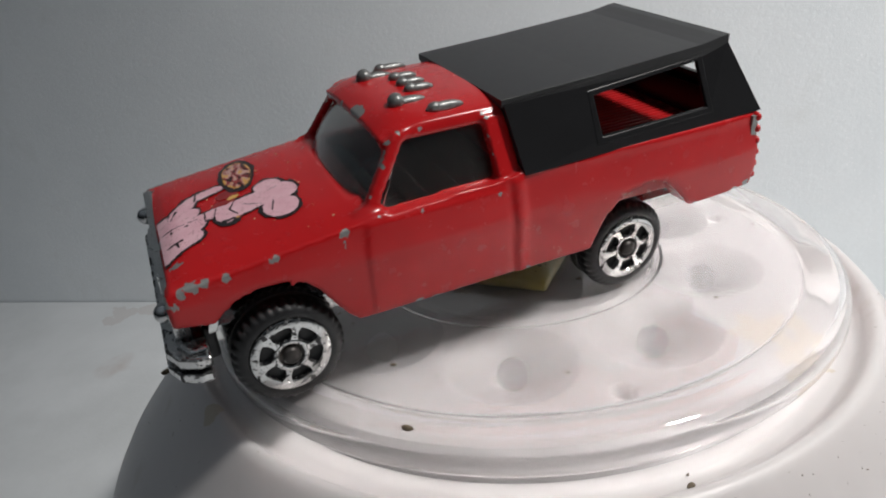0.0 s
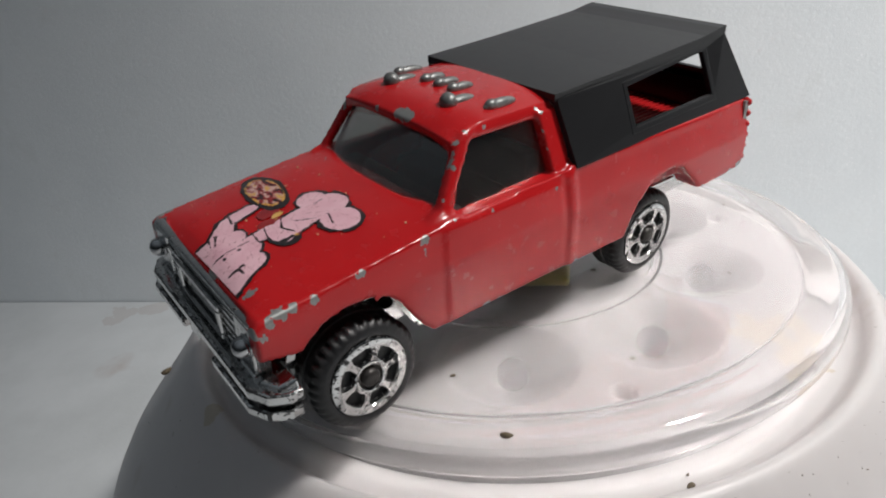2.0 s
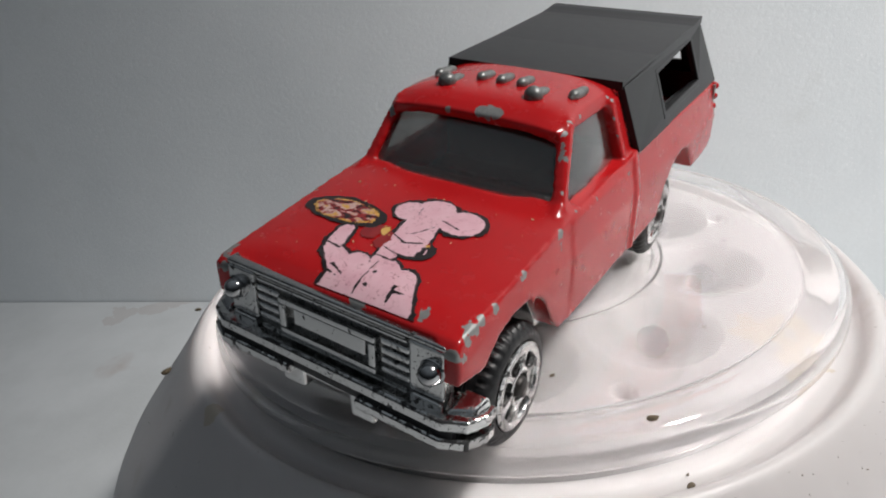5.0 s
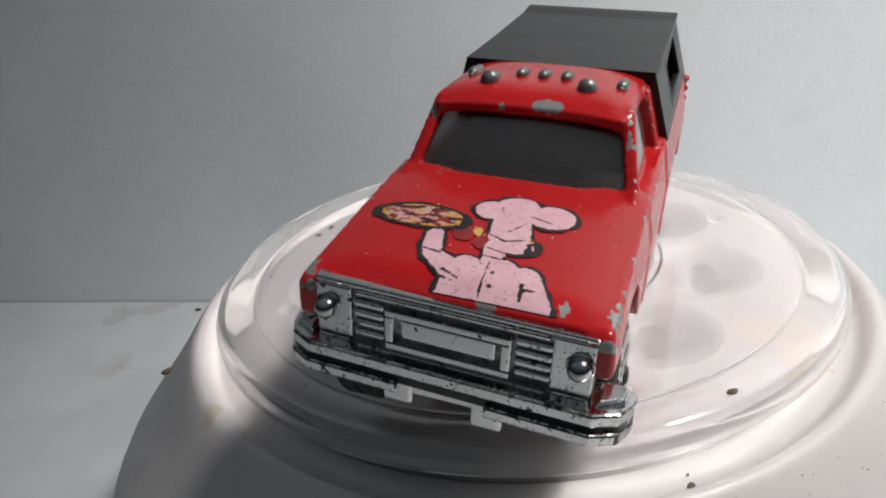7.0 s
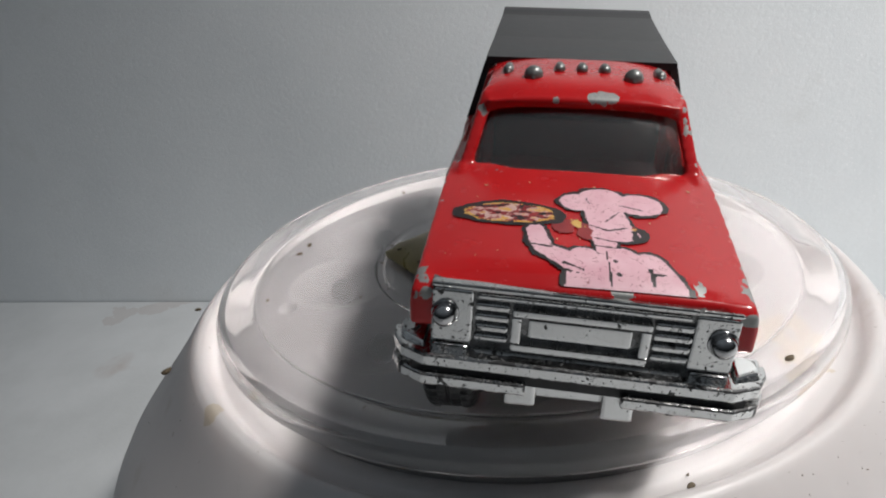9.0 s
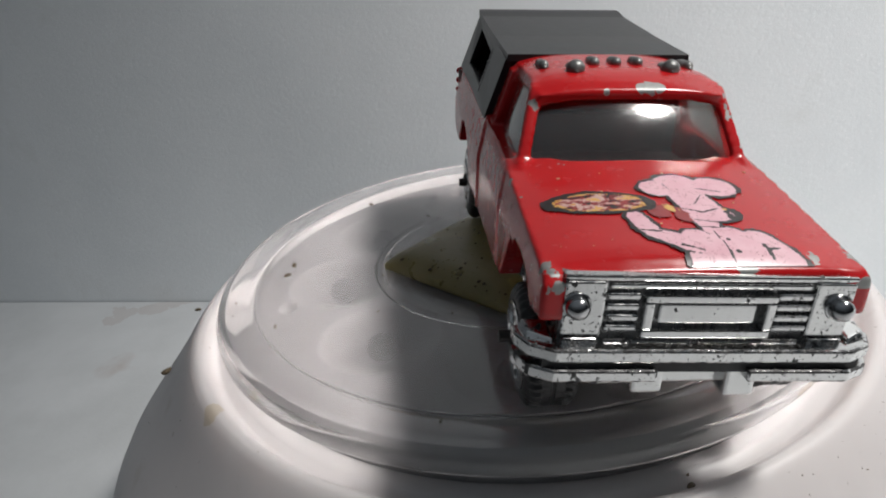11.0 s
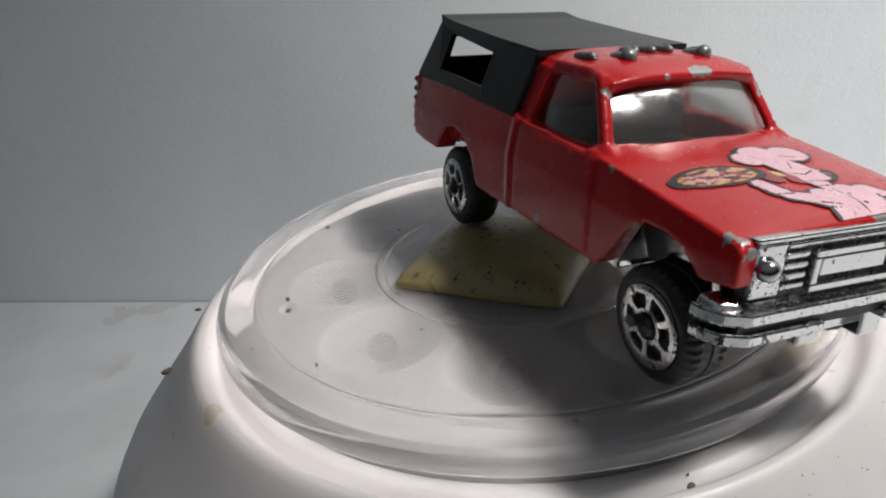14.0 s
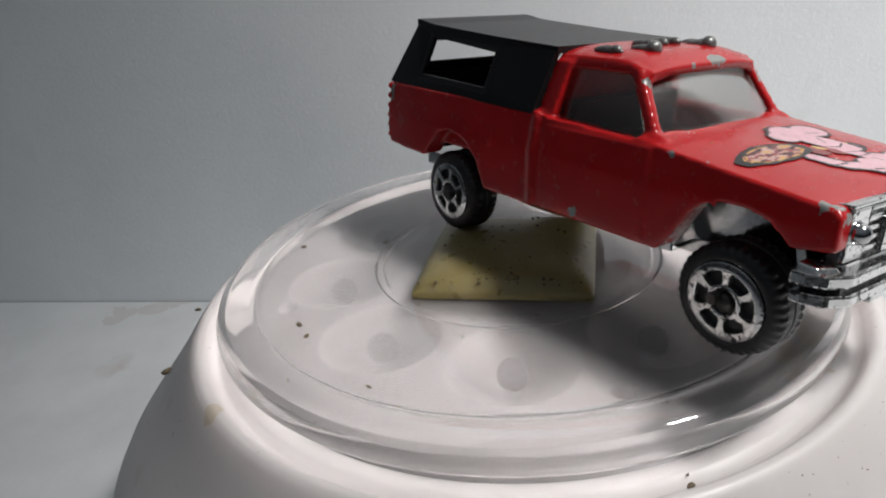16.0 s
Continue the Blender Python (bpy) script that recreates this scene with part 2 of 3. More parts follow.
def beam(bm, p, q, wx, wy):
    """A straight bar from p to q with a section wx by wy in plan."""
    loops(bm, [[(c[0] + sx * wx / 2, c[1] + sy * wy / 2, c[2]) for sx, sy in ((-1, -1), (1, -1), (1, 1), (-1, 1))] for c in (p, q)])


def slab_xz(bm, outline, outer, inner):
    """An upright panel: an outline in x and z, its two faces at y = outer(x, z) and inner(x, z)."""
    one = bmesh.new()
    flat = one.faces.new([one.verts.new((x, 0, z)) for x, z in outline])
    bmesh.ops.triangulate(one, faces=[flat])
    bmesh.ops.subdivide_edges(one, edges=one.edges[:], cuts=7, use_grid_fill=True)
    near = {v: bm.verts.new((v.co.x, outer(v.co.x, v.co.z), v.co.z)) for v in one.verts}
    far = {v: bm.verts.new((v.co.x, inner(v.co.x, v.co.z), v.co.z)) for v in one.verts}
    for f in one.faces:
        bm.faces.new([near[v] for v in f.verts])
        bm.faces.new([far[v] for v in reversed(f.verts)])
    for e in one.edges:
        if len(e.link_faces) == 1:
            a, b = e.verts
            bm.faces.new((near[a], near[b], far[b], far[a]))
    one.free()


def slab_xy(bm, outline, z0, z1):
    loops(bm, [[(x, y, z) for x, y in outline] for z in (z0, z1)])


def plate(bm, xs, ys, top, under):
    """A closed sheet between two height functions on a grid of xs, ys."""
    up = [[bm.verts.new((x, y, top(x, y))) for y in ys] for x in xs]
    lo = [[bm.verts.new((x, y, under(x, y))) for y in ys] for x in xs]
    for i in range(len(xs) - 1):
        for j in range(len(ys) - 1):
            bm.faces.new((up[i][j], up[i + 1][j], up[i + 1][j + 1], up[i][j + 1]))
            bm.faces.new((lo[i][j], lo[i][j + 1], lo[i + 1][j + 1], lo[i + 1][j]))
    rim = [(i, 0) for i in range(len(xs))] + [(len(xs) - 1, j) for j in range(1, len(ys))]
    rim += [(i, len(ys) - 1) for i in range(len(xs) - 2, -1, -1)] + [(0, j) for j in range(len(ys) - 2, 0, -1)]
    for (a, b), (c, d) in zip(rim, rim[1:] + rim[:1]):
        bm.faces.new((up[a][b], lo[a][b], lo[c][d], up[c][d]))


def lathe(bm, profile, seg, axis="z", at=(0, 0, 0), wave=None):
    """A solid of revolution; profile: (radius, height). The ends close on the axis when their radius is 0."""
    rows = []
    for r, h in profile:
        if r == 0:
            rows.append([bm.verts.new((0, 0, h))])
        else:
            ring = []
            for k in range(seg):
                a = 2 * math.pi * k / seg
                rr = r + (wave(r, h, k) if wave else 0)
                ring.append(bm.verts.new((rr * math.cos(a), rr * math.sin(a), h)))
            rows.append(ring)
    for a, b in zip(rows, rows[1:]):
        for k in range(seg):
            n = (k + 1) % seg
            if len(a) == 1 and len(b) == 1:
                continue
            if len(a) == 1:
                bm.faces.new((a[0], b[n], b[k]))
            elif len(b) == 1:
                bm.faces.new((a[k], a[n], b[0]))
            else:
                bm.faces.new((a[k], a[n], b[n], b[k]))
    made = [v for row in rows for v in row]
    if axis == "y":
        bmesh.ops.rotate(bm, verts=made, cent=(0, 0, 0), matrix=Matrix.Rotation(radians(-90), 3, "X"))
    if axis == "x":
        bmesh.ops.rotate(bm, verts=made, cent=(0, 0, 0), matrix=Matrix.Rotation(radians(90), 3, "Y"))
    bmesh.ops.translate(bm, verts=made, vec=at)
    return made


def ball(bm, at, radii, seg=20, rings=10):
    made = lathe(bm, [(math.sin(math.pi * i / rings) if 0 < i < rings else 0, -math.cos(math.pi * i / rings)) for i in range(rings + 1)], seg)
    bmesh.ops.scale(bm, vec=radii, verts=made)
    bmesh.ops.translate(bm, verts=made, vec=at)
    return made


def bevel(ob, width_cm, segments=2, angle=35):
    m = ob.modifiers.new("bevel", "BEVEL")
    m.width, m.segments, m.limit_method, m.angle_limit = width_cm * CM, segments, "ANGLE", radians(angle)
    m.harden_normals = False
    return ob


def cast(ob, voxel_cm, rounds):
    """Melts the joined solids of a casting into one skin with soft edges."""
    m = ob.modifiers.new("skin", "REMESH")
    m.mode, m.voxel_size, m.use_smooth_shade = "VOXEL", voxel_cm * CM, True
    s = ob.modifiers.new("soft", "SMOOTH")
    s.factor, s.iterations = 0.5, rounds
    return ob


# ---- the table and the wall ----
TABLE = -6.0
bm = bmesh.new()
box(bm, -42, 45, -30, 9.0, TABLE - 2.0, TABLE)
table = tagged(part("table_top", bm, MARBLE), "white marble table top with faint rusty stains", "table", kind="structure")
table.rotation_euler = (0, 0, radians(-6.1))
bm = bmesh.new()
box(bm, -60, 60, 9.05, 11.0, TABLE - 2.0, 60)
wall = tagged(part("wall_back", bm, WALL), "pale grey speckled stone wall behind the turntable", "wall", kind="structure")
wall.rotation_euler = (0, 0, radians(-6.1))

# ---- the turntable's base ----
WELLS = [(2.66, -92.5 + 40.0 * k) for k in range(9)]
PEG_HOLES = [(3.45, -72.0 + 90.0 * k) for k in range(4)]


def base_top(x, y):
    """The height of the base's flat top, with a cone-shaped well round every bearing ball and four small peg holes."""
    rad = math.hypot(x, y)
    z = -0.20 + 0.012 * max(0.0, 1 - abs(rad - 1.72) / 0.07) - 0.30 * max(0.0, min(1.0, (rad - 3.80) / 0.4)) ** 2
    for r, a in WELLS:
        d = math.hypot(x - r * math.cos(radians(a)), y - r * math.sin(radians(a)))
        if d < 0.80:
            z -= 0.40 * (1 - d / 0.80) ** 0.9
    for r, a in PEG_HOLES:
        d = math.hypot(x - r * math.cos(radians(a)), y - r * math.sin(radians(a)))
        z -= 0.22 * max(0.0, min(1.0, (0.13 - d) / 0.05))
    return z


base = thing("turntable_base", "white domed plastic turntable base with stains and grit", "turntable")
bm = bmesh.new()
lathe(bm, [(0, -2.1), (4.17, -2.1), (4.20, -0.50), (4.34, -0.50), (4.42, -0.52), (4.50, -0.585), (4.57, -0.575), (4.63, -0.49), (4.69, -0.39), (4.75, -0.345), (4.82, -0.355), (4.89, -0.43),
           (4.98, -0.53), (5.15, -0.75), (5.35, -1.00), (5.59, -1.28), (5.82, -1.54), (6.03, -1.78), (6.23, -2.02), (6.42, -2.32), (6.60, -2.70), (6.80, -3.30),
           (6.96, -4.00), (7.05, -4.80), (7.08, -5.6), (7.05, -5.92), (6.98, -6.0), (0, -6.0)], 160)
part("dome", bm, WHITE, base, smooth=70)
bm = bmesh.new()
rings = [[bm.verts.new((0.0, 0.0, base_top(0, 0)))]]
for i in range(1, 151):
    r = 4.22 * i / 150
    rings.append([bm.verts.new((r * math.cos(2 * math.pi * k / 360), r * math.sin(2 * math.pi * k / 360),
                                base_top(r * math.cos(2 * math.pi * k / 360), r * math.sin(2 * math.pi * k / 360)))) for k in range(360)])
for a, b in zip(rings, rings[1:]):
    for k in range(360):
        n = (k + 1) % 360
        bm.faces.new((a[0], b[k], b[n]) if len(a) == 1 else (a[k], b[k], b[n], a[n]))
foot = [bm.verts.new((v.co.x, v.co.y, -5.5)) for v in rings[-1]]
for k in range(360):
    bm.faces.new((rings[-1][k], foot[k], foot[(k + 1) % 360], rings[-1][(k + 1) % 360]))
bm.faces.new(list(reversed(foot)))
part("top_plate", bm, INNER, base, "milky inner plate with round wells", smooth=50)
for r, a in WELLS:
    bm = bmesh.new()
    ball(bm, (r * math.cos(radians(a)), r * math.sin(radians(a)), -0.37), (0.20, 0.20, 0.20), 24, 14)
    bead = part("bearing_ball", bm, BALL, base, "small glassy bearing ball in a cone-shaped well", smooth=180)
    bead.visible_shadow = False

# ---- the clear turning plate ----
turning_plate = thing("clear_plate", "clear plastic turntable plate with dust and a stepped rim", "turntable plate")
bm = bmesh.new()
lathe(bm, [(0, 0.075), (1.2, 0.075), (2.6, 0.075), (3.7, 0.075), (3.83, 0.075), (3.85, 0.0745), (3.89, 0.053), (3.93, 0.062), (3.97, 0.09), (4.10, 0.115), (4.22, 0.125), (4.32, 0.10), (4.40, 0.03), (4.445, -0.05), (4.45, -0.18),
           (4.42, -0.235), (4.37, -0.235), (4.33, -0.18), (4.32, -0.06), (4.27, -0.01), (4.15, 0.0), (3.97, -0.03), (3.88, -0.057), (3.84, -0.06), (3.7, -0.06), (2.6, -0.06), (2.14, -0.06), (2.10, -0.085), (2.02, -0.085), (1.98, -0.06), (1.2, -0.06), (0, -0.06)], 220)
disc = part("disc", bm, CLEAR, turning_plate, smooth=30)
disc.visible_shadow = False
rng = random.Random(5)
bm = bmesh.new()
for k in range(95):
    r, a = rng.uniform(0.6, 4.25) ** 1.0, rng.uniform(0, 2 * math.pi)
    s = rng.choice((0.008, 0.010, 0.012, 0.016, 0.022))
    z = 0.075 if r < 3.8 else 0.125
    m = ball(bm, (0, 0, 0), (s * rng.uniform(0.8, 2.2), s, s * 0.5), 6, 4)
    bmesh.ops.rotate(bm, verts=m, cent=(0, 0, 0), matrix=Matrix.Rotation(rng.uniform(0, 6.3), 3, "Z"))
    bmesh.ops.translate(bm, verts=m, vec=(r * math.cos(a), r * math.sin(a), z + s * 0.4))
tagged(part("dust", bm, GRIT, turning_plate, "scattered brown dust specks"), kind="stuff")
for x, y, s, turn in ((2.049, -3.710, 0.036, 0.4), (-3.15, 1.35, 0.034, 1.2), (-3.30, 1.05, 0.03, 0.3), (-1.4, 3.2, 0.03, 2.0), (1.0, -3.1, 0.02, 1.0)):
    bm = bmesh.new()
    m = ball(bm, (0, 0, 0), (s * 1.9, s, s * 0.6), 10, 6)
    for v in bm.verts:
        v.co *= 1 + 0.35 * noise.noise(v.co * 60 + Vector((x, y, 0)))
    bmesh.ops.rotate(bm, verts=m, cent=(0, 0, 0), matrix=Matrix.Rotation(turn, 3, "Z"))
    bmesh.ops.translate(bm, verts=m, vec=(x, y, (0.135 if math.hypot(x, y) > 3.8 else 0.085)))
    part("crumb", bm, GRIT, turning_plate, "small brown crumb", smooth=180)

# ---- the gel pad ----
pad = thing("gel_pad", "yellowed translucent square gel pad under the toy truck", "pad")
bm = bmesh.new()
side = 2.42
n_pad = 15
grid = [-1 + 2 * i / (n_pad - 1) for i in range(n_pad)]


def pad_edge(u, v):
    """How far in from the pad's rounded outline, 0 to 1."""
    return max(0.0, 1 - max(abs(u), abs(v)) ** 5) * (1 - 0.35 * (abs(u) * abs(v)) ** 4)


plate(bm, [side / 2 * g for g in grid], [side / 2 * g for g in grid],
      lambda x, y: 0.20 + 0.185 * pad_edge(2 * x / side, 2 * y / side) ** 0.55 + 0.02 * noise.noise(Vector((x, y, 0)) * 1.3),
      lambda x, y: 0.082)
body_pad = part("slab", bm, GEL, pad, smooth=60)
bevel(body_pad, 0.05, 3, 40)

rng = random.Random(11)
bm = bmesh.new()
for k in range(70):
    u, v = rng.uniform(-0.92, 0.92), rng.uniform(-0.92, 0.92)
    if k < 25:
        u = rng.choice((-1, 1)) * rng.uniform(0.86, 0.95)
    s = rng.choice((0.010, 0.013, 0.018, 0.026))
    m = ball(bm, (0, 0, 0), (s * rng.uniform(0.8, 1.8), s, s * 0.6), 7, 4)
    bmesh.ops.translate(bm, verts=m, vec=(u * side / 2, v * side / 2, 0.20 + 0.185 * pad_edge(u, v) ** 0.55))
tagged(part("grit", bm, GRIT, pad, "dark specks of grit stuck to the gel"), kind="stuff")

# ---- the toy truck ----
truck = thing("toy_pickup_truck", "worn red die-cast toy pickup truck with black camper top", "toy car")


def side_y(x, z):
    """Half the body's width: upright below, leaning in towards the waist."""
    y = 1.37 + 0.05 * max(0.0, min(1.0, -x / 2.5)) - 0.085 * max(0.0, min(1.0, (z - 0.95) / 0.45))
    return y - 0.05 * max(0.0, min(1.0, (x - 1.35) / 1.8)) - 0.02 * max(0.0, min(1.0, (-x - 3.3) / 0.6))


def hood_z(x, y):
    nose = max(0.0, min(1.0, (x - 2.88) / 0.27)) ** 2
    z = 1.32 + (1.33 - x) * 0.117 + (0.10 - 0.09 * nose) * (1 - min(1.0, abs(y) / 1.3) ** 3)
    z += 0.015 * max(0.0, min(1.0, (1.45 - x) / 0.35)) ** 2
    # the windscreen's foot bows forward over the hood
    return z - min(0.16, 1.1 * max(0.0, 1.25 - 0.17 * y * y - x))


def roof_z(x, y):
    return 2.195 - 0.10 * abs(y) ** 4 - 0.13 * max(0.0, (x - 0.35) / 0.5) ** 2.5


FRONT_ARCH = [(2.84, 0.69), (2.72, 0.80), (2.58, 0.90), (2.40, 0.945), (1.95, 0.93), (1.78, 0.77), (1.60, 0.48), (1.42, 0.25)]
REAR_ARCH = [(-1.46, 0.25), (-1.55, 0.44), (-1.66, 0.64), (-1.80, 0.80), (-1.96, 0.91), (-2.24, 0.96), (-2.52, 0.88), (-2.72, 0.68), (-2.90, 0.46)]
OUTLINE = [(3.20, 0.74)] + FRONT_ARCH + REAR_ARCH + [(-3.88, 0.50), (-3.94, 0.70), (-3.92, 1.10), (-3.84, 1.45), (-0.55, 1.44), (-0.45, 1.38), (1.33, 1.33), (3.12, 1.125), (3.20, 1.06)]

bm = bmesh.new()
for s in (1, -1):
    slab_xz(bm, OUTLINE, lambda x, z: s * side_y(x, z), lambda x, z: s * 1.10)
    # pillars, header, ribs of the door
    beam(bm, (1.16, s * 1.15, 1.30), (0.66, s * 0.95, 2.06), 0.15, 0.13)
    loops(bm, [[(-0.62, s * 1.265, 1.30), (-0.34, s * 1.265, 1.30), (-0.34, s * 1.10, 1.30), (-0.62, s * 1.10, 1.30)],
               [(-0.50, s * 1.05, 2.05), (-0.24, s * 1.05, 2.05), (-0.24, s * 0.86, 2.05), (-0.50, s * 0.86, 2.05)]])
    loops(bm, [[(x, s * 1.02, 1.96), (x, s * 0.80, 1.98), (x, s * 0.80, 2.08), (x, s * 0.985, 2.09)] for x in (-0.5, 0.66)])
    loops(bm, [[(-0.62, s * (w - 0.025), z), (-0.54, s * w, z), (-0.47, s * w, z), (-0.47, s * 1.18, z), (-0.62, s * 1.18, z)] for w, z in ((1.408, 0.27), (1.408, 0.95), (1.328, 1.38))])
    loops(bm, [[(-0.36, s * 1.388, 0.29), (1.24, s * 1.388, 0.29), (1.24, s * 1.30, 0.29), (-0.36, s * 1.30, 0.29)],
               [(-0.36, s * 1.388, 0.96), (1.24, s * 1.388, 0.96), (1.24, s * 1.30, 0.96), (-0.36, s * 1.30, 0.96)],
               [(-0.36, s * 1.322, 1.30), (1.20, s * 1.322, 1.30), (1.20, s * 1.20, 1.30), (-0.36, s * 1.20, 1.30)]])
    # cowl corner where pillar meets fender
    ball(bm, (1.12, s * 1.15, 1.335), (0.2, 0.09, 0.09), 16, 8)
ys = [-1.28 + 2.56 * i / 24 for i in range(25)]
plate(bm, [0.98 + 2.17 * i / 16 for i in range(17)], ys, hood_z, lambda x, y: 0.98)
plate(bm, [-0.50 + 1.36 * i / 14 for i in range(15)], [-0.98 + 1.96 * i / 20 for i in range(21)], roof_z, lambda x, y: min(roof_z(x, y) - 0.13, 2.02))
loops(bm, [[(0.60, y, 1.98), (0.79, y, 1.955), (0.85, y, 1.965), (0.885, y, 2.005), (0.88, y, 2.045 - 0.06 * y ** 4), (0.60, y, 2.10)] for y in (-0.96, -0.7, -0.35, 0, 0.35, 0.7, 0.96)])
# cowl under the windscreen
loops(bm, [[(0.86, y, 1.25), (1.20 + 0.06 * (1 - y * y), y, 1.25), (1.16 + 0.06 * (1 - y * y), y, 1.33), (1.04 + 0.06 * (1 - y * y), y, 1.34)] for y in (-1.12, -0.8, -0.4, 0, 0.4, 0.8, 1.12)])
box(bm, -0.60, -0.48, -1.15, 1.15, 0.6, 1.46)
loops(bm, [[(-0.60, -1.15, 1.40), (-0.46, -1.15, 1.40), (-0.46, 1.15, 1.40), (-0.60, 1.15, 1.40)], [(-0.52, -0.95, 2.05), (-0.40, -0.95, 2.05), (-0.40, 0.95, 2.05), (-0.52, 0.95, 2.05)]])
box(bm, 3.02, 3.15, -1.25, 1.25, 0.95, 1.13)
loops(bm, [[(-3.90 + 0.0 * y, y, z), (-3.72 + 0.0 * y, y, z), (-3.70 + 0.0 * y, y, z2), (-3.85 + 0.0 * y, y, z2)] for y, z, z2 in ((-1.32, 0.52, 1.42), (1.32, 0.52, 1.42))])
box(bm, -3.75, -0.55, -1.2, 1.2, 0.66, 1.12)
body = part("body", bm, RED, truck, "chipped red enamel over bare grey metal")
cast(body, 0.027, 4)

bm = bmesh.new()
ribbed = []
for k in range(23):
    y = -0.98 + 0.089 * k
    ribbed += [(y - 0.040, 1.11), (y - 0.018, 1.17), (y + 0.018, 1.17), (y + 0.040, 1.11)]
loops(bm, [[(x, -1.05, 1.04)] + [(x, y, z) for y, z in ribbed] + [(x, 1.05, 1.04)] for x in (-3.68, -0.62)])
part("bed_floor", bm, plain("red_bed_enamel", (0.42, 0.010, 0.012), 0.4, vary=0.2), truck, "finely ribbed red cargo bed floor")

# tail lamps: a ribbed stack at each rear corner
for s in (1, -1):
    bm = bmesh.new()
    loops(bm, [[(-3.90, s * y, z), (-3.80, s * y, z), (-3.78, s * y, z2), (-3.86, s * y, z2)] for y, z, z2 in ((1.24, 0.58, 1.42), (1.36, 0.58, 1.42))])
    tail = part("tail_lamp", bm, RED, truck, "ribbed red tail lamp with rubbed edges")
    for k in range(6):
        bm = bmesh.new()
        ball(bm, (-3.925 + 0.020 * max(0, k - 2), s * 1.31, 0.62 + 0.155 * k), (0.05, 0.09, 0.06), 14, 8)
        part("rib", bm, RED, tail, smooth=180)

# glazing
def pane(name, corners, thick, label, bow=0.05):
    bm = bmesh.new()
    c = [Vector(v) for v in corners]
    n = (c[1] - c[0]).cross(c[2] - c[0]).normalized() * thick
    steps = 8
    top, low = [], []
    for i in range(steps + 1):
        for j in range(steps + 1):
            u, v = i / steps, j / steps
            p = (c[0] * (1 - u) + c[1] * u) * (1 - v) + (c[3] * (1 - u) + c[2] * u) * v
            bulge = n.normalized() * (bow * (1 - (2 * u - 1) ** 2) * (1 - 0.5 * v) + 0.3 * bow * (1 - (2 * v - 1) ** 2))
            top.append(bm.verts.new(p + bulge))
            low.append(bm.verts.new(p + bulge - n))
    k = steps + 1
    for i in range(steps):
        for j in range(steps):
            a, b, d, e = i * k + j, (i + 1) * k + j, (i + 1) * k + j + 1, i * k + j + 1
            bm.faces.new((top[a], top[b], top[d], top[e]))
            bm.faces.new((low[a], low[e], low[d], low[b]))
    rim = [j for j in range(k)] + [i * k + steps for i in range(1, k)] + [steps * k + j for j in range(steps - 1, -1, -1)] + [i * k for i in range(steps - 1, 0, -1)]
    for a, b in zip(rim, rim[1:] + rim[:1]):
        bm.faces.new((top[a], top[b], low[b], low[a]))
    ob = part(name, bm, SMOKED, truck, label, smooth=60)
    ob.visible_shadow = False
    return ob


pane("windscreen", [(1.12, -1.10, 1.33), (1.12, 1.10, 1.33), (0.63, 0.94, 2.0), (0.63, -0.94, 2.0)], 0.05, "scuffed smoked windscreen", 0.15)
pane("side_window", [(0.98, 1.13, 1.30), (-0.38, 1.13, 1.30), (-0.34, 0.93, 2.02), (0.62, 0.93, 2.02)], 0.06, "scuffed smoked side window")
pane("side_window", [(-0.38, -1.13, 1.30), (0.98, -1.13, 1.30), (0.62, -0.93, 2.02), (-0.34, -0.93, 2.02)], 0.06, "scuffed smoked side window")
bm = bmesh.new()
box(bm, -0.40, 0.95, -1.0, 1.0, 0.62, 0.72)
box(bm, -0.38, 0.25, -0.95, 0.95, 0.70, 1.10)
box(bm, -0.38, -0.15, -0.95, 0.95, 0.70, 1.55)
box(bm, 0.75, 1.0, -1.0, 1.0, 0.70, 1.28)
bevel(part("interior", bm, RECESS_BLACK, truck, "black moulded bench seat and dashboard"), 0.04, 2)

# lamps on the roof
for y in (0.51, -0.51):
    bm = bmesh.new()
    ball(bm, (0.50, y, 2.200), (0.09, 0.10, 0.095), 20, 12)
    ball(bm, (0.38, y, 2.18), (0.22, 0.07, 0.06), 20, 10)
    part("spot_lamp", bm, ZINC, truck, "round grey metal roof lamp rubbed bare", smooth=180)
for x, y, l in ((0.10, 0.82, 0.19), (0.14, 0.24, 0.15), (0.14, 0.0, 0.15), (0.14, -0.24, 0.15), (0.10, -0.79, 0.19)):
    bm = bmesh.new()
    ball(bm, (x - 0.02, y, roof_z(x, y) + 0.005), (l * 1.15, 0.058, 0.065), 18, 10)
    ball(bm, (x + l * 0.5, y, roof_z(x, y) + 0.02), (0.08, 0.06, 0.062), 18, 10)
    part("marker_lamp", bm, ZINC, truck, "small teardrop grey metal roof lamp", smooth=180)

# chassis, seen in the wheel arches and under the nose
bm = bmesh.new()
box(bm, -3.70, 3.15, -0.78, 0.78, 0.10, 0.30)
box(bm, -1.50, 1.45, -1.10, 1.10, 0.16, 0.30)
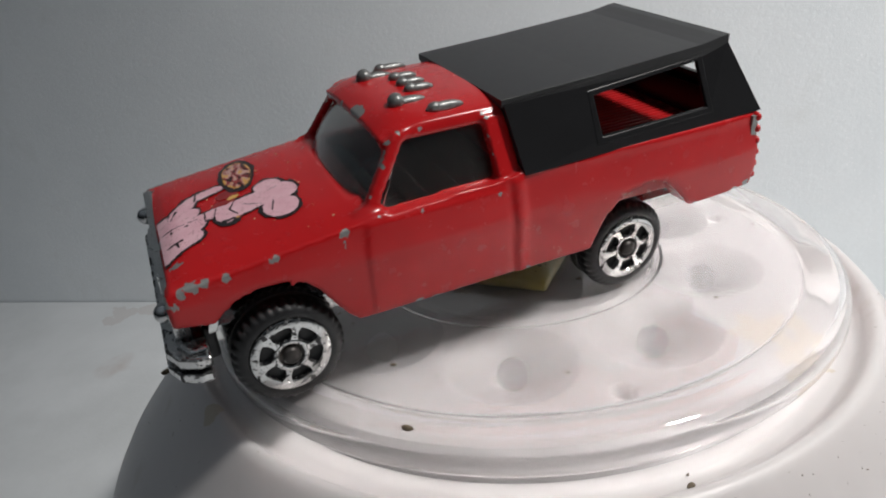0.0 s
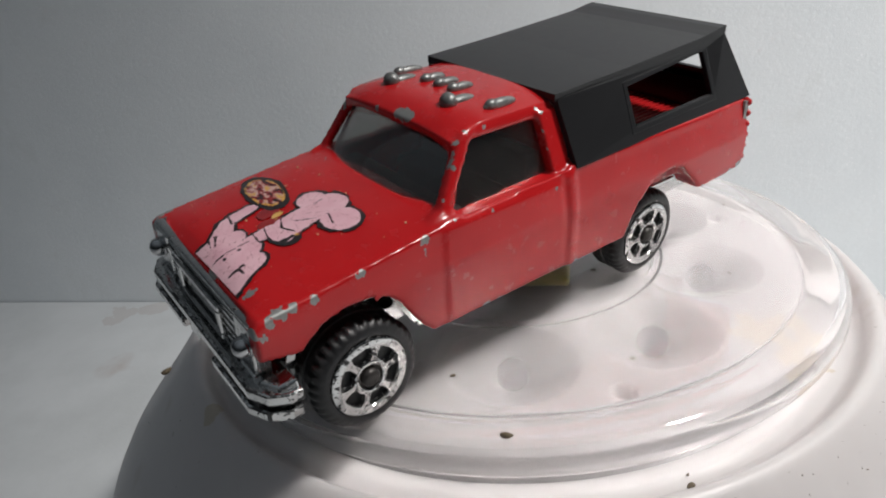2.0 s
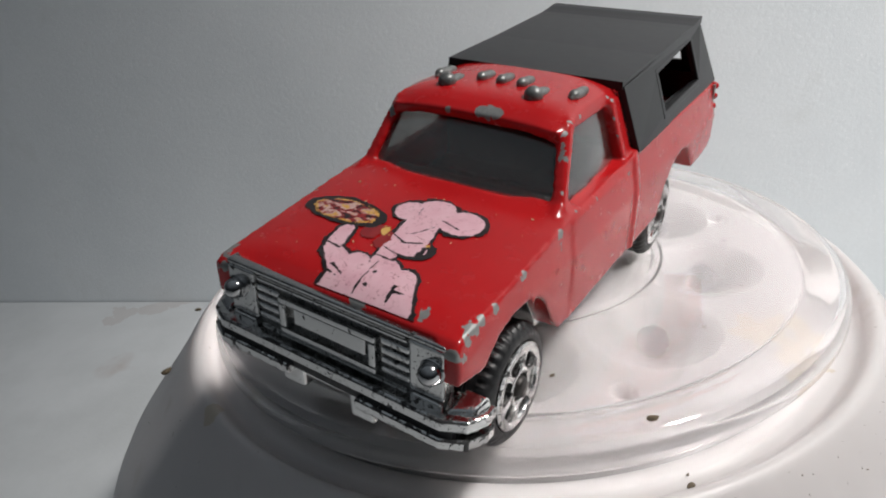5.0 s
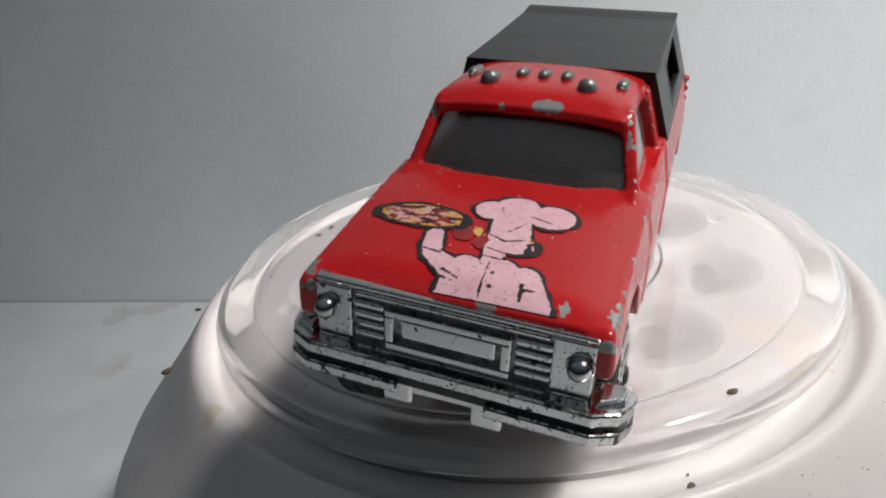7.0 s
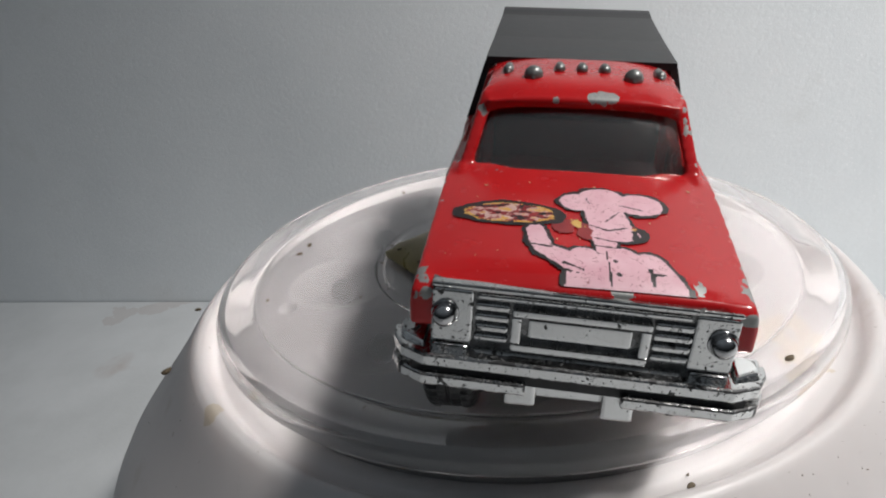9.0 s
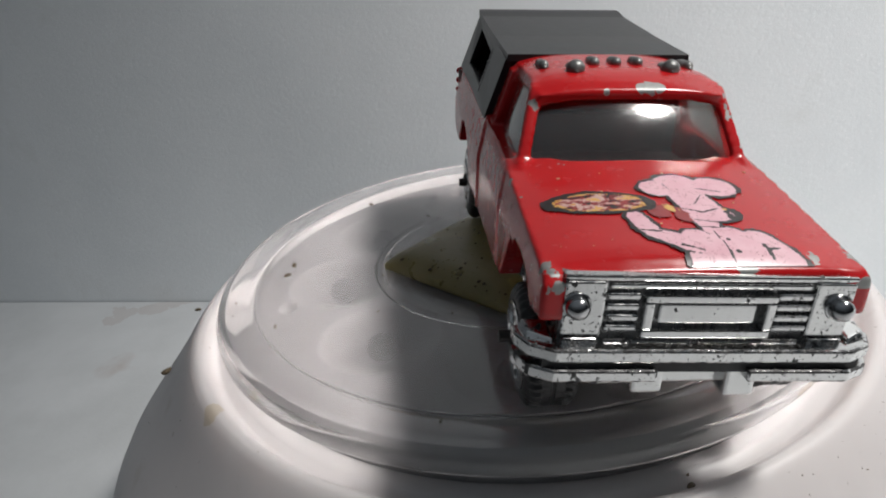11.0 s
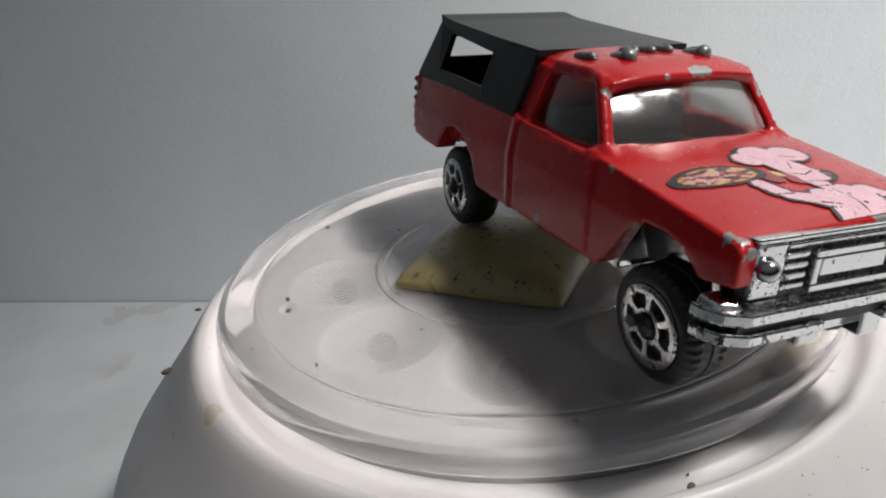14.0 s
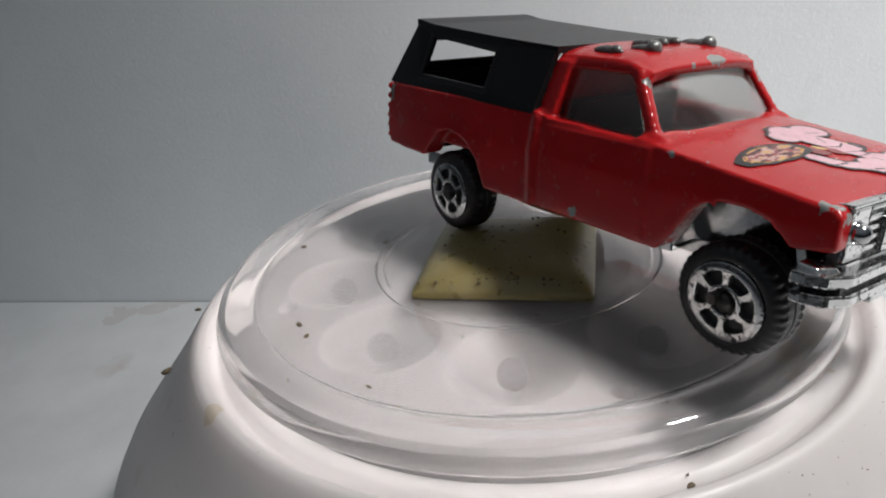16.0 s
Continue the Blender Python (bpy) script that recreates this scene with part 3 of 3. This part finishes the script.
for s in (1, -1):
    loops(bm, [[(1.44, y, 0.27), (1.52, y, 0.27), (1.90, y, 0.90), (1.82, y, 0.93)] for y in (s * 0.55, s * 1.16)])
    loops(bm, [[(2.82, y, 0.45), (2.92, y, 0.45), (2.80, y, 0.88), (2.70, y, 0.88)] for y in (s * 0.55, s * 1.12)])
    loops(bm, [[(-2.60, y, 0.92), (-2.52, y, 0.92), (-2.80, y, 0.55), (-2.90, y, 0.55)] for y in (s * 0.55, s * 1.10)])
    loops(bm, [[(-1.58, y, 0.30), (-1.50, y, 0.30), (-1.80, y, 0.80), (-1.86, y, 0.80)] for y in (s * 0.55, s * 1.10)])
    box(bm, 1.50, 2.85, s * 0.60 - 0.03, s * 0.60 + 0.03, 0.2, 0.95)
    box(bm, -2.85, -1.55, s * 0.60 - 0.03, s * 0.60 + 0.03, 0.2, 0.95)
bevel(part("chassis", bm, CHROME, truck, "chrome-plated chassis plate with wheel housings"), 0.025, 2)
bm = bmesh.new()
box(bm, -2.82, 2.80, -0.56, 0.56, 0.31, 0.60)
part("underbody", bm, RECESS_BLACK, truck, "black underside between the wheels")
bm = bmesh.new()
lathe(bm, [(0, -0.42), (0.09, -0.42), (0.11, -0.36), (0.11, 0.36), (0.09, 0.42), (0, 0.42)], 16, "x", (-0.95, -0.72, 0.06))
lathe(bm, [(0, -0.9), (0.045, -0.9), (0.045, 0.9), (0, 0.9)], 12, "x", (-1.6, -0.72, 0.05))
part("exhaust", bm, CHROME, truck, "plated exhaust pipe under the sill", smooth=50)
for y, w, x, z, mt in ((-0.72, 0.11, 2.98, 0.04, RECESS_BLACK), (-0.40, 0.13, 3.16, 0.08, CHROME), (0.38, 0.13, 3.16, 0.02, CHROME), (0.95, 0.10, 3.00, 0.10, RECESS_BLACK)):
    bm = bmesh.new()
    box(bm, x - 0.16, x + 0.10, y - w, y + w, z, 0.48)
    bevel(part("tow_tab", bm, mt, truck, "short plated tab under the bumper"), 0.03, 2)

# grille
grille = part("grille", bmesh.new(), CHROME_DIRTY, truck, "rubbed chrome grille with dark slots")
bm = bmesh.new()
box(bm, 3.06, 3.16, -1.17, 1.17, 0.44, 1.10)
part("backing", bm, DULL, grille, "dark dull plated grille backing")
for y0, y1, z, h, x in [(-1.17, 1.17, 1.085, 0.05, 3.20), (-0.81, 0.81, 1.02, 0.05, 3.20), (-0.81, 0.81, 0.515, 0.06, 3.20)] + [(a, b, z, 0.055, 3.20) for a, b in ((-0.82, -0.55), (0.55, 0.84)) for z in (0.93, 0.835, 0.74, 0.645)]:
    bm = bmesh.new()
    box(bm, 3.10, x, y0, y1, z - h / 2, z + h / 2)
    bevel(part("grille_bar", bm, CHROME_DIRTY, grille), 0.018, 2)
for y0, y1, z0, z1 in ((-0.53, 0.53, 0.90, 0.955), (-0.53, 0.53, 0.585, 0.645), (-0.53, -0.45, 0.645, 0.90), (0.45, 0.53, 0.645, 0.90)):
    bm = bmesh.new()
    box(bm, 3.10, 3.24, y0, y1, z0, z1)
    bevel(part("grille_frame", bm, CHROME, grille), 0.018, 2)
bm = bmesh.new()
box(bm, 3.10, 3.20, -0.40, 0.40, 0.70, 0.86)
bevel(part("badge_bar", bm, CHROME, grille, "plain worn plated bar"), 0.02, 2)
for s in (1, -1):
    bm = bmesh.new()
    box(bm, 3.08, 3.205, s * 0.835 if s > 0 else -1.165, 1.165 if s > 0 else -0.835, 0.58, 1.06)
    box(bm, 3.08, 3.23, s * 0.86 if s > 0 else -1.15, 1.15 if s > 0 else -0.86, 0.47, 0.57)
    panel = part("lamp_panel", bm, CHROME_DIRTY, grille, "rubbed chrome headlamp panel")
    bevel(panel, 0.02, 2)
    bm = bmesh.new()
    ball(bm, (3.235, s * 1.055, 0.85), (0.10, 0.10, 0.10), 22, 12)
    lathe(bm, [(0.0, 0.0), (0.115, 0.0), (0.115, 0.012), (0.105, 0.02), (0.0, 0.02)], 24, "x", (3.195, s * 1.055, 0.85))
    part("headlamp", bm, LENS, grille, "round dark chrome headlamp stud", smooth=60)

# bumper
bumper = part("bumper", bmesh.new(), CHROME_DIRTY, truck, "black-stained chrome double bumper")
bm = bmesh.new()
half = [(3.00, 0.0), (3.33, 0.0), (3.33, 1.20), (3.23, 1.40), (3.07, 1.49), (2.93, 1.50), (2.93, 1.32), (3.00, 1.25)]
slab_xy(bm, half[1:-1] + [(3.00, 1.22)] + [(3.00, -1.22)] + [(x, -y) for x, y in reversed(half[1:-1]) if y > 0], 0.40, 0.52)
bevel(part("blade", bm, [CHROME_DIRTY, CHROME_EDGE], bumper), 0.022, 2).modifiers["bevel"].material = 1
for s in (1, -1):
    bm = bmesh.new()
    slab_xy(bm, [(2.95, s * 0.37), (3.35, s * 0.37), (3.35, s * 1.21), (3.25, s * 1.41), (3.06, s * 1.50), (2.95, s * 1.50)], 0.235, 0.345)
    bevel(part("lower_blade", bm, [CHROME_DIRTY, CHROME_EDGE], bumper), 0.022, 2).modifiers["bevel"].material = 1
    bm = bmesh.new()
    loops(bm, [[(2.95, s * 1.20, 0.50), (3.25, s * 1.20, 0.50), (3.16, s * 1.42, 0.50), (2.95, s * 1.46, 0.50)], [(2.95, s * 1.22, 0.59), (3.20, s * 1.22, 0.56), (3.10, s * 1.40, 0.57), (2.95, s * 1.43, 0.59)]])
    bevel(part("bumper_end", bm, CHROME_DIRTY, bumper), 0.02, 2)
# added black box that draws the shade in the gap between the blades
bm = bmesh.new()
box(bm, 2.95, 3.29, -1.3, 1.3, 0.30, 0.42)
part("gap_shade", bm, RECESS_BLACK, bumper, "black box standing for the shade between the bumper blades")


# the plated nose sits a little askew in the casting
for ob in (grille, bumper):
    ob.matrix_basis = Matrix.Rotation(radians(-1.75), 4, "X")


# wheels
def wheel(at, lean, turn):
    """A chunky treaded wheel whose outer face looks along +y; at: the outer face's middle."""
    top = thing("wheel", "", "")
    top.parent = truck
    tread = 38
    bm = bmesh.new()
    prof = [(0.0, -0.52), (0.42, -0.52), (0.52, -0.50), (0.565, -0.46), (0.585, -0.42), (0.585, -0.375), (0.58, -0.36), (0.585, -0.28), (0.570, -0.27), (0.570, -0.25), (0.585, -0.24), (0.58, -0.16), (0.585, -0.145), (0.585, -0.10),
            (0.565, -0.06), (0.525, -0.025), (0.47, -0.005), (0.435, -0.01), (0.425, -0.06), (0.0, -0.06)]

    def knob(r, h, k):
        shoulder = r > 0.55 and (h > -0.15 or h < -0.37)
        return (0.007 if (k // 2 + (1 if h < -0.26 else 0)) % 2 else -0.016) if shoulder else 0.0
    lathe(bm, prof, tread * 4, wave=knob)
    part("tyre", bm, RUBBER, top, "black plastic off-road tyre", smooth=40)
    bm = bmesh.new()
    lathe(bm, [(0.325, -0.05), (0.325, 0.0), (0.335, 0.012), (0.40, 0.012), (0.42, 0.0), (0.42, -0.05)], 72)
    lathe(bm, [(0.135, -0.05), (0.135, 0.008), (0.145, 0.016), (0.175, 0.016), (0.185, 0.008), (0.185, -0.05)], 48)
    for k in range(6):
        a = 2 * math.pi * k / 6
        c, s = math.cos(a), math.sin(a)
        rows = []
        for r, w in ((0.17, 0.050), (0.22, 0.036), (0.28, 0.040), (0.345, 0.085)):
            rows.append([(r * c - y * s, r * s + y * c, z) for y, z in ((-w, -0.05), (w, -0.05), (w * 0.8, 0.010), (-w * 0.8, 0.010))])
        loops(bm, rows)
    part("rim", bm, SILVER, top, "six-hole silver rim, foil rubbed thin", smooth=40)
    bm = bmesh.new()
    lathe(bm, [(0.135, -0.05), (0.135, -0.02), (0.0, -0.02)], 32)
    lathe(bm, [(0.10, -0.03), (0.10, 0.02), (0.07, 0.05), (0.0, 0.06)], 24)
    part("axle_end", bm, STEEL, top, "dark steel axle end", smooth=50)
    for ob in top.children:
        ob.data.transform(Matrix.Rotation(radians(turn), 4, "Z"))
        ob.data.transform(Matrix.Rotation(radians(-90), 4, "X"))
    top.matrix_basis = Matrix.Translation(Vector(at) * CM) @ lean
    return top


tilt = Matrix.Rotation(radians(3.0), 4, "X")
flip = Matrix.Rotation(radians(180), 4, "Z")
wheel((2.19, 1.34, 0.07), tilt, 12)
wheel((2.27, -1.31, -0.06), tilt @ flip, 30)
wheel((-2.12, 1.25, 0.0), Matrix.Identity(4), 5)
wheel((-2.33, -1.33, 0.0), flip, 20)
for x, z, rx in ((2.21, 0.0, 3.0), (-2.21, 0.0, 0.0)):
    bm = bmesh.new()
    lathe(bm, [(0, -1.46), (0.06, -1.46), (0.06, 1.25), (0, 1.25)], 12, "y", (x, 0, z))
    part("axle", bm, STEEL, truck, smooth=50)

# camper top
camper = part("camper_top", bmesh.new(), BLACK, truck, "matt black plastic camper top with side windows")


def camp_y(x, z):
    return 1.085 + 0.24 * max(0.0, min(1.0, (2.20 - z) / 0.75)) - 0.01 * (-x - 0.5) / 3.0


def framed(bm, outer, inner, near, far):
    """A panel with an opening; near, far: functions from a corner to the two faces."""
    for face in (near, far):
        a = [bm.verts.new(face(c)) for c in outer]
        b = [bm.verts.new(face(c)) for c in inner]
        for i in range(4):
            j = (i + 1) % 4
            bm.faces.new((a[i], a[j], b[j], b[i]))
    for ring in (outer, inner):
        a = [bm.verts.new(near(c)) for c in ring]
        b = [bm.verts.new(far(c)) for c in ring]
        for i in range(4):
            j = (i + 1) % 4
            bm.faces.new((a[i], a[j], b[j], b[i]))
    bmesh.ops.remove_doubles(bm, verts=bm.verts, dist=0.0005)


for s in (1, -1):
    bm = bmesh.new()
    framed(bm, [(-0.60, 1.40), (-0.46, 2.14), (-3.455, 2.33), (-3.94, 1.46)], [(-1.60, 1.58), (-1.53, 2.06), (-3.04, 2.18), (-3.14, 1.62)],
           lambda c: (c[0], s * camp_y(*c), c[1]), lambda c: (c[0], s * (camp_y(*c) - 0.09), c[1]))
    loops(bm, [[(x, y, z) for x, z in ((-0.48, 2.08), (-0.47, 2.15), (-3.0, 2.27), (-3.2, 2.31), (-3.36, 2.345), (-3.44, 2.355), (-3.50, 2.22))] for y in (s * 1.083, s * 1.0)])
    bevel(part("side_panel", bm, BLACK, camper), 0.012, 2, 30)
    bm = bmesh.new()
    framed(bm, [(-1.53, 1.525), (-1.48, 2.105), (-3.09, 2.215), (-3.20, 1.57)], [(-1.62, 1.60), (-1.56, 2.045), (-3.01, 2.165), (-3.11, 1.64)],
           lambda c: (c[0], s * (camp_y(*c) + 0.005), c[1]), lambda c: (c[0], s * (camp_y(*c) - 0.05), c[1]))
    bevel(part("window_frame", bm, BLACK, camper), 0.015, 2, 30)
for s in (1, -1):
    bm = bmesh.new()
    box(bm, -3.62, -0.66, s * 1.04 - 0.02, s * 1.04 + 0.02, 0.86, 1.46)
    part("inner_skirt", bm, BLACK, camper)
bm = bmesh.new()
TOP = [(-0.44, 2.195), (-1.6, 2.25), (-2.85, 2.332), (-3.04, 2.347), (-3.18, 2.368), (-3.34, 2.395), (-3.46, 2.408)]
loops(bm, [[(x, y, z - 0.10 * (abs(y) > 1.0) * 0) for x, z in TOP] + [(x, y, z - 0.085) for x, z in reversed(TOP)] for y in (-1.09, -0.9, -0.45, 0.0, 0.45, 0.9, 1.09)])
bevel(part("roof_panel", bm, BLACK, camper), 0.028, 3, 30)
bm = bmesh.new()


def rear(c, off):
    y, k = c
    return (-3.45 - 0.49 * k + off, y, 2.37 - 0.90 * k)


framed(bm, [(-1.05, 0.0), (1.05, 0.0), (1.28, 1.0), (-1.28, 1.0)], [(-0.80, 0.34), (0.80, 0.34), (0.83, 0.70), (-0.83, 0.70)], lambda c: rear(c, 0.0), lambda c: rear(c, 0.09))
bevel(part("rear_panel", bm, BLACK, camper), 0.02, 2, 30)

bm = bmesh.new()
box(bm, -3.82, -3.70, -1.2, 1.2, 1.18, 1.58)
part("rear_sill", bm, BLACK, camper)

# print on the hood: plain shapes in the colours of the worn transfer
decal = part("hood_print", bmesh.new(), INK, truck, "scratched pink and black printed transfer on the hood")


def print_material(name, a, b, scratch):
    n = Nodes(name)
    col = n.mix(n.ramp(n.noise(4.0, 6.0, 0.65), 0.35, 0.65), a, b)
    wave = n.add("ShaderNodeTexNoise", Scale=900.0, Detail=5.0, Distortion=2.5)
    n.link(n.coord, wave.inputs["Vector"])
    hair = n.math("LESS_THAN", n.math("ABSOLUTE", n.math("SUBTRACT", wave.outputs["Fac"], 0.62)), 0.010)
    col = n.mix(n.math("MULTIPLY", hair, 0.85), col, scratch)
    n.set("Base Color", col).set("Roughness", 0.32).set("Coat Weight", 0.2)
    return n.mat


PINK = print_material("pink_print", (0.66, 0.37, 0.43), (0.72, 0.46, 0.51), (0.20, 0.03, 0.03))
OCHRE = print_material("ochre_print", (0.55, 0.26, 0.03), (0.62, 0.40, 0.12), (0.12, 0.02, 0.02))
CREAM = print_material("cream_print", (0.56, 0.40, 0.36), (0.42, 0.20, 0.17), (0.10, 0.03, 0.02))
MAROON = print_material("maroon_print", (0.20, 0.01, 0.015), (0.28, 0.02, 0.02), (0.05, 0.01, 0.01))


def oval(cx, cy, rx, ry, turn=0.0):
    c, s = math.cos(radians(turn)), math.sin(radians(turn))

    def f(x, y):
        dx, dy = x - cx, y - cy
        u, v = c * dx + s * dy, -s * dx + c * dy
        return (math.hypot(u / rx, v / ry) - 1) * min(rx, ry)
    return f


def stroke(p, q, r0, r1):
    def f(x, y):
        dx, dy = q[0] - p[0], q[1] - p[1]
        k = max(0.0, min(1.0, ((x - p[0]) * dx + (y - p[1]) * dy) / (dx * dx + dy * dy)))
        return math.hypot(x - p[0] - k * dx, y - p[1] - k * dy) - (r0 + (r1 - r0) * k)
    return f


PINKS = [oval(1.90, -0.02, 0.15, 0.15), oval(1.80, 0.20, 0.17, 0.20), oval(1.88, 0.53, 0.19, 0.21, 15), stroke((1.98, 0.20), (2.28, 0.25), 0.17, 0.18),
         oval(2.43, 0.30, 0.11, 0.21, 8), stroke((2.52, 0.20), (2.68, 0.20), 0.10, 0.08), stroke((2.42, -0.375), (2.62, -0.33), 0.075, 0.085),
         stroke((2.71, -0.30), (2.87, -0.06), 0.075, 0.12), stroke((2.78, 0.02), (3.10, 0.08), 0.12, 0.21), stroke((2.80, 0.30), (3.10, 0.34), 0.17, 0.24),
         stroke((2.83, 0.52), (3.12, 0.59), 0.14, 0.21)]
LINES = [stroke((2.70, 0.20), (3.08, 0.23), 0.006, 0.011), oval(2.83, 0.262, 0.02, 0.022), oval(2.99, 0.285, 0.022, 0.022), stroke((2.90, 0.53), (3.05, 0.55), 0.012, 0.02),
         stroke((2.96, 0.54), (2.95, 0.64), 0.018, 0.008), stroke((2.90, -0.13), (2.97, 0.02), 0.02, 0.006), stroke((2.98, -0.13), (3.00, -0.02), 0.016, 0.005),
         stroke((2.65, -0.42), (2.68, -0.24), 0.010, 0.013), stroke((2.36, 0.45), (2.54, 0.47), 0.022, 0.04), stroke((2.30, 0.08), (2.37, 0.24), 0.008, 0.014),
         stroke((2.37, 0.24), (2.31, 0.38), 0.014, 0.008), stroke((2.50, 0.12), (2.56, 0.36), 0.006, 0.014), stroke((2.62, 0.10), (2.64, 0.32), 0.012, 0.007),
         stroke((2.05, 0.34), (2.22, 0.22), 0.004, 0.008), stroke((1.92, 0.36), (1.98, 0.56), 0.007, 0.004), stroke((1.82, 0.06), (1.93, 0.09), 0.006, 0.003)]
TINTS = [oval(2.29, -0.02, 0.09, 0.045, 30), oval(2.31, 0.43, 0.045, 0.05)]
SHADES = [oval(2.40, 0.05, 0.13, 0.09), oval(2.34, -0.14, 0.13, 0.10, 25)]
DISH = oval(2.15, -0.61, 0.19, 0.46, -5)


def print_kind(x, y):
    """Which ink lies at a place on the hood: None, or the index of the material."""
    w = 0.012 * noise.noise(Vector((x * 9, y * 9, 0))) + 0.006 * noise.noise(Vector((x * 30, y * 30, 3)))
    if x > 3.115:
        return None
    d = DISH(x, y) + w
    if d < -0.022:
        mess = noise.noise(Vector((x * 16, y * 7, 1))) + 0.5 * noise.noise(Vector((x * 40, y * 22, 2)))
        if mess < -0.30:
            return 0
        if -0.16 < mess < -0.02:
            return 4
        return 2 if d > -0.04 or mess > 0.42 else (4 if mess < 0.06 else 3)
    if d < 0.020 + 0.020 * noise.noise(Vector((x * 5, y * 5, 9))):
        return 0
    p = min(f(x, y) for f in PINKS) + w
    if p < 0:
        return 0 if min(f(x, y) for f in LINES) + 0.6 * w < 0 else 1
    if min(f(x, y) for f in TINTS) + 1.5 * w < 0:
        return 2 if noise.noise(Vector((x * 14, y * 14, 5))) > -0.1 else 4
    if min(f(x, y) for f in SHADES) + 2.5 * w < 0:
        return 4
    return 0 if p < 0.038 + 3.0 * w + 0.02 * noise.noise(Vector((x * 4, y * 4, 7))) else None


bm = bmesh.new()
step, cells = 0.0125, {}
nx, ny = 130, 168
for i in range(nx):
    for j in range(ny):
        k = print_kind(1.58 + (i + 0.5) * step, -1.14 + (j + 0.5) * step)
        if k is not None:
            cells[i, j] = k
verts = {}
for (i, j), k in cells.items():
    quad = []
    for a, b in ((i, j), (i + 1, j), (i + 1, j + 1), (i, j + 1)):
        if (a, b) not in verts:
            x, y = 1.58 + a * step, -1.14 + b * step
            verts[a, b] = bm.verts.new((x, y, hood_z(x, y) + 0.012))
        quad.append(verts[a, b])
    bm.faces.new(quad).material_index = k
part("ink_layer", bm, [INK, PINK, OCHRE, CREAM, MAROON], decal, smooth=180)

bm = bmesh.new()
rng = random.Random(8)
for k in range(26):
    x, y, r = rng.uniform(1.35, 3.05), rng.uniform(-1.15, 1.15), rng.choice((0.005, 0.006, 0.008, 0.012))
    m = ball(bm, (0, 0, 0), (r * rng.uniform(0.8, 2.2), r, r * 0.4), 6, 4)
    bmesh.ops.rotate(bm, verts=m, cent=(0, 0, 0), matrix=Matrix.Rotation(rng.uniform(0, 6.3), 3, "Z"))
    bmesh.ops.translate(bm, verts=m, vec=(x, y, hood_z(x, y) + 0.006))
tagged(part("paint_specks", bm, plain("pale_specks", (0.62, 0.40, 0.22), 0.6, vary=0.4, per_cm=9.0), truck, "tiny pale specks on the hood"), kind="stuff")

# ---- small litter on the base and the table ----
for x, y, z, s, turn in ((1.50, -4.406, -0.40, 0.03, 0.6), (1.54, -4.16, -0.50, 0.014, 1.0), (-5.50, -0.92, -1.2, 0.055, 1.1), (-4.72, -0.9, -0.15, 0.03, 0.2)):
    bm = bmesh.new()
    m = ball(bm, (0, 0, 0), (s * 1.7, s, s * 0.7), 12, 7)
    for v in bm.verts:
        v.co *= 1 + 0.4 * noise.noise(v.co * 40 + Vector((x, y, z)))
    bmesh.ops.rotate(bm, verts=m, cent=(0, 0, 0), matrix=Matrix.Rotation(turn, 3, "Z"))
    bmesh.ops.translate(bm, verts=m, vec=(x, y, z))
    tagged(part("crumb", bm, GRIT, None, smooth=180), "dark brown crumb of dirt on the white base", "crumb")


DOME = [(4.75, -0.345), (4.89, -0.43), (4.98, -0.53), (5.35, -1.00), (5.82, -1.54), (6.23, -2.02)]
rng = random.Random(21)
bm = bmesh.new()
for k in range(150):
    r = rng.uniform(4.72, 6.1) if k % 3 else rng.uniform(4.75, 5.2)
    a = radians(rng.gauss(-35, 16) if k < 95 else rng.uniform(-165, -15))
    z = np.interp(r, [d[0] for d in DOME], [d[1] for d in DOME])
    s = rng.choice((0.003, 0.004, 0.005, 0.006, 0.009))
    m = ball(bm, (0, 0, 0), (s * rng.uniform(0.8, 2.4), s, s * 0.6), 6, 4)
    bmesh.ops.rotate(bm, verts=m, cent=(0, 0, 0), matrix=Matrix.Rotation(rng.uniform(0, 6.3), 3, "Z"))
    bmesh.ops.translate(bm, verts=m, vec=(r * math.cos(a), r * math.sin(a), z))
tagged(part("grit", bm, GRIT, base, "scattered dark grit"), kind="stuff")


# ---- what turns ----
def turn_at(t):
    """The turntable's angle in degrees."""
    return -44.916230 + 6.854678 * t - 0.0828491 * t ** 2 + 0.00262177 * t ** 3 + 0.0000332498 * t ** 4


SEAT = Matrix(((-0.30327, 0.94653, 0.11005, 0.24003 * CM), (-0.95290, -0.30106, -0.03654, -1.73395 * CM), (-0.00145, -0.11595, 0.99325, 0.85274 * CM), (0, 0, 0, 1)))
SEAT = SEAT @ pose(0, 0.008 * CM, 0, 0, 0, 0.70)
PAD_SEAT = pose(-0.345 * CM, -0.155 * CM, 0, 0, 0, 25.3)


def motions():
    times = [0.5 * k for k in range(33)]
    for ob, seat in ((turning_plate, Matrix.Identity(4)), (pad, PAD_SEAT), (truck, SEAT)):
        walk(ob, [(t, pose(0, 0, 0, 0, 0, turn_at(t)) @ seat) for t in times])


motions()
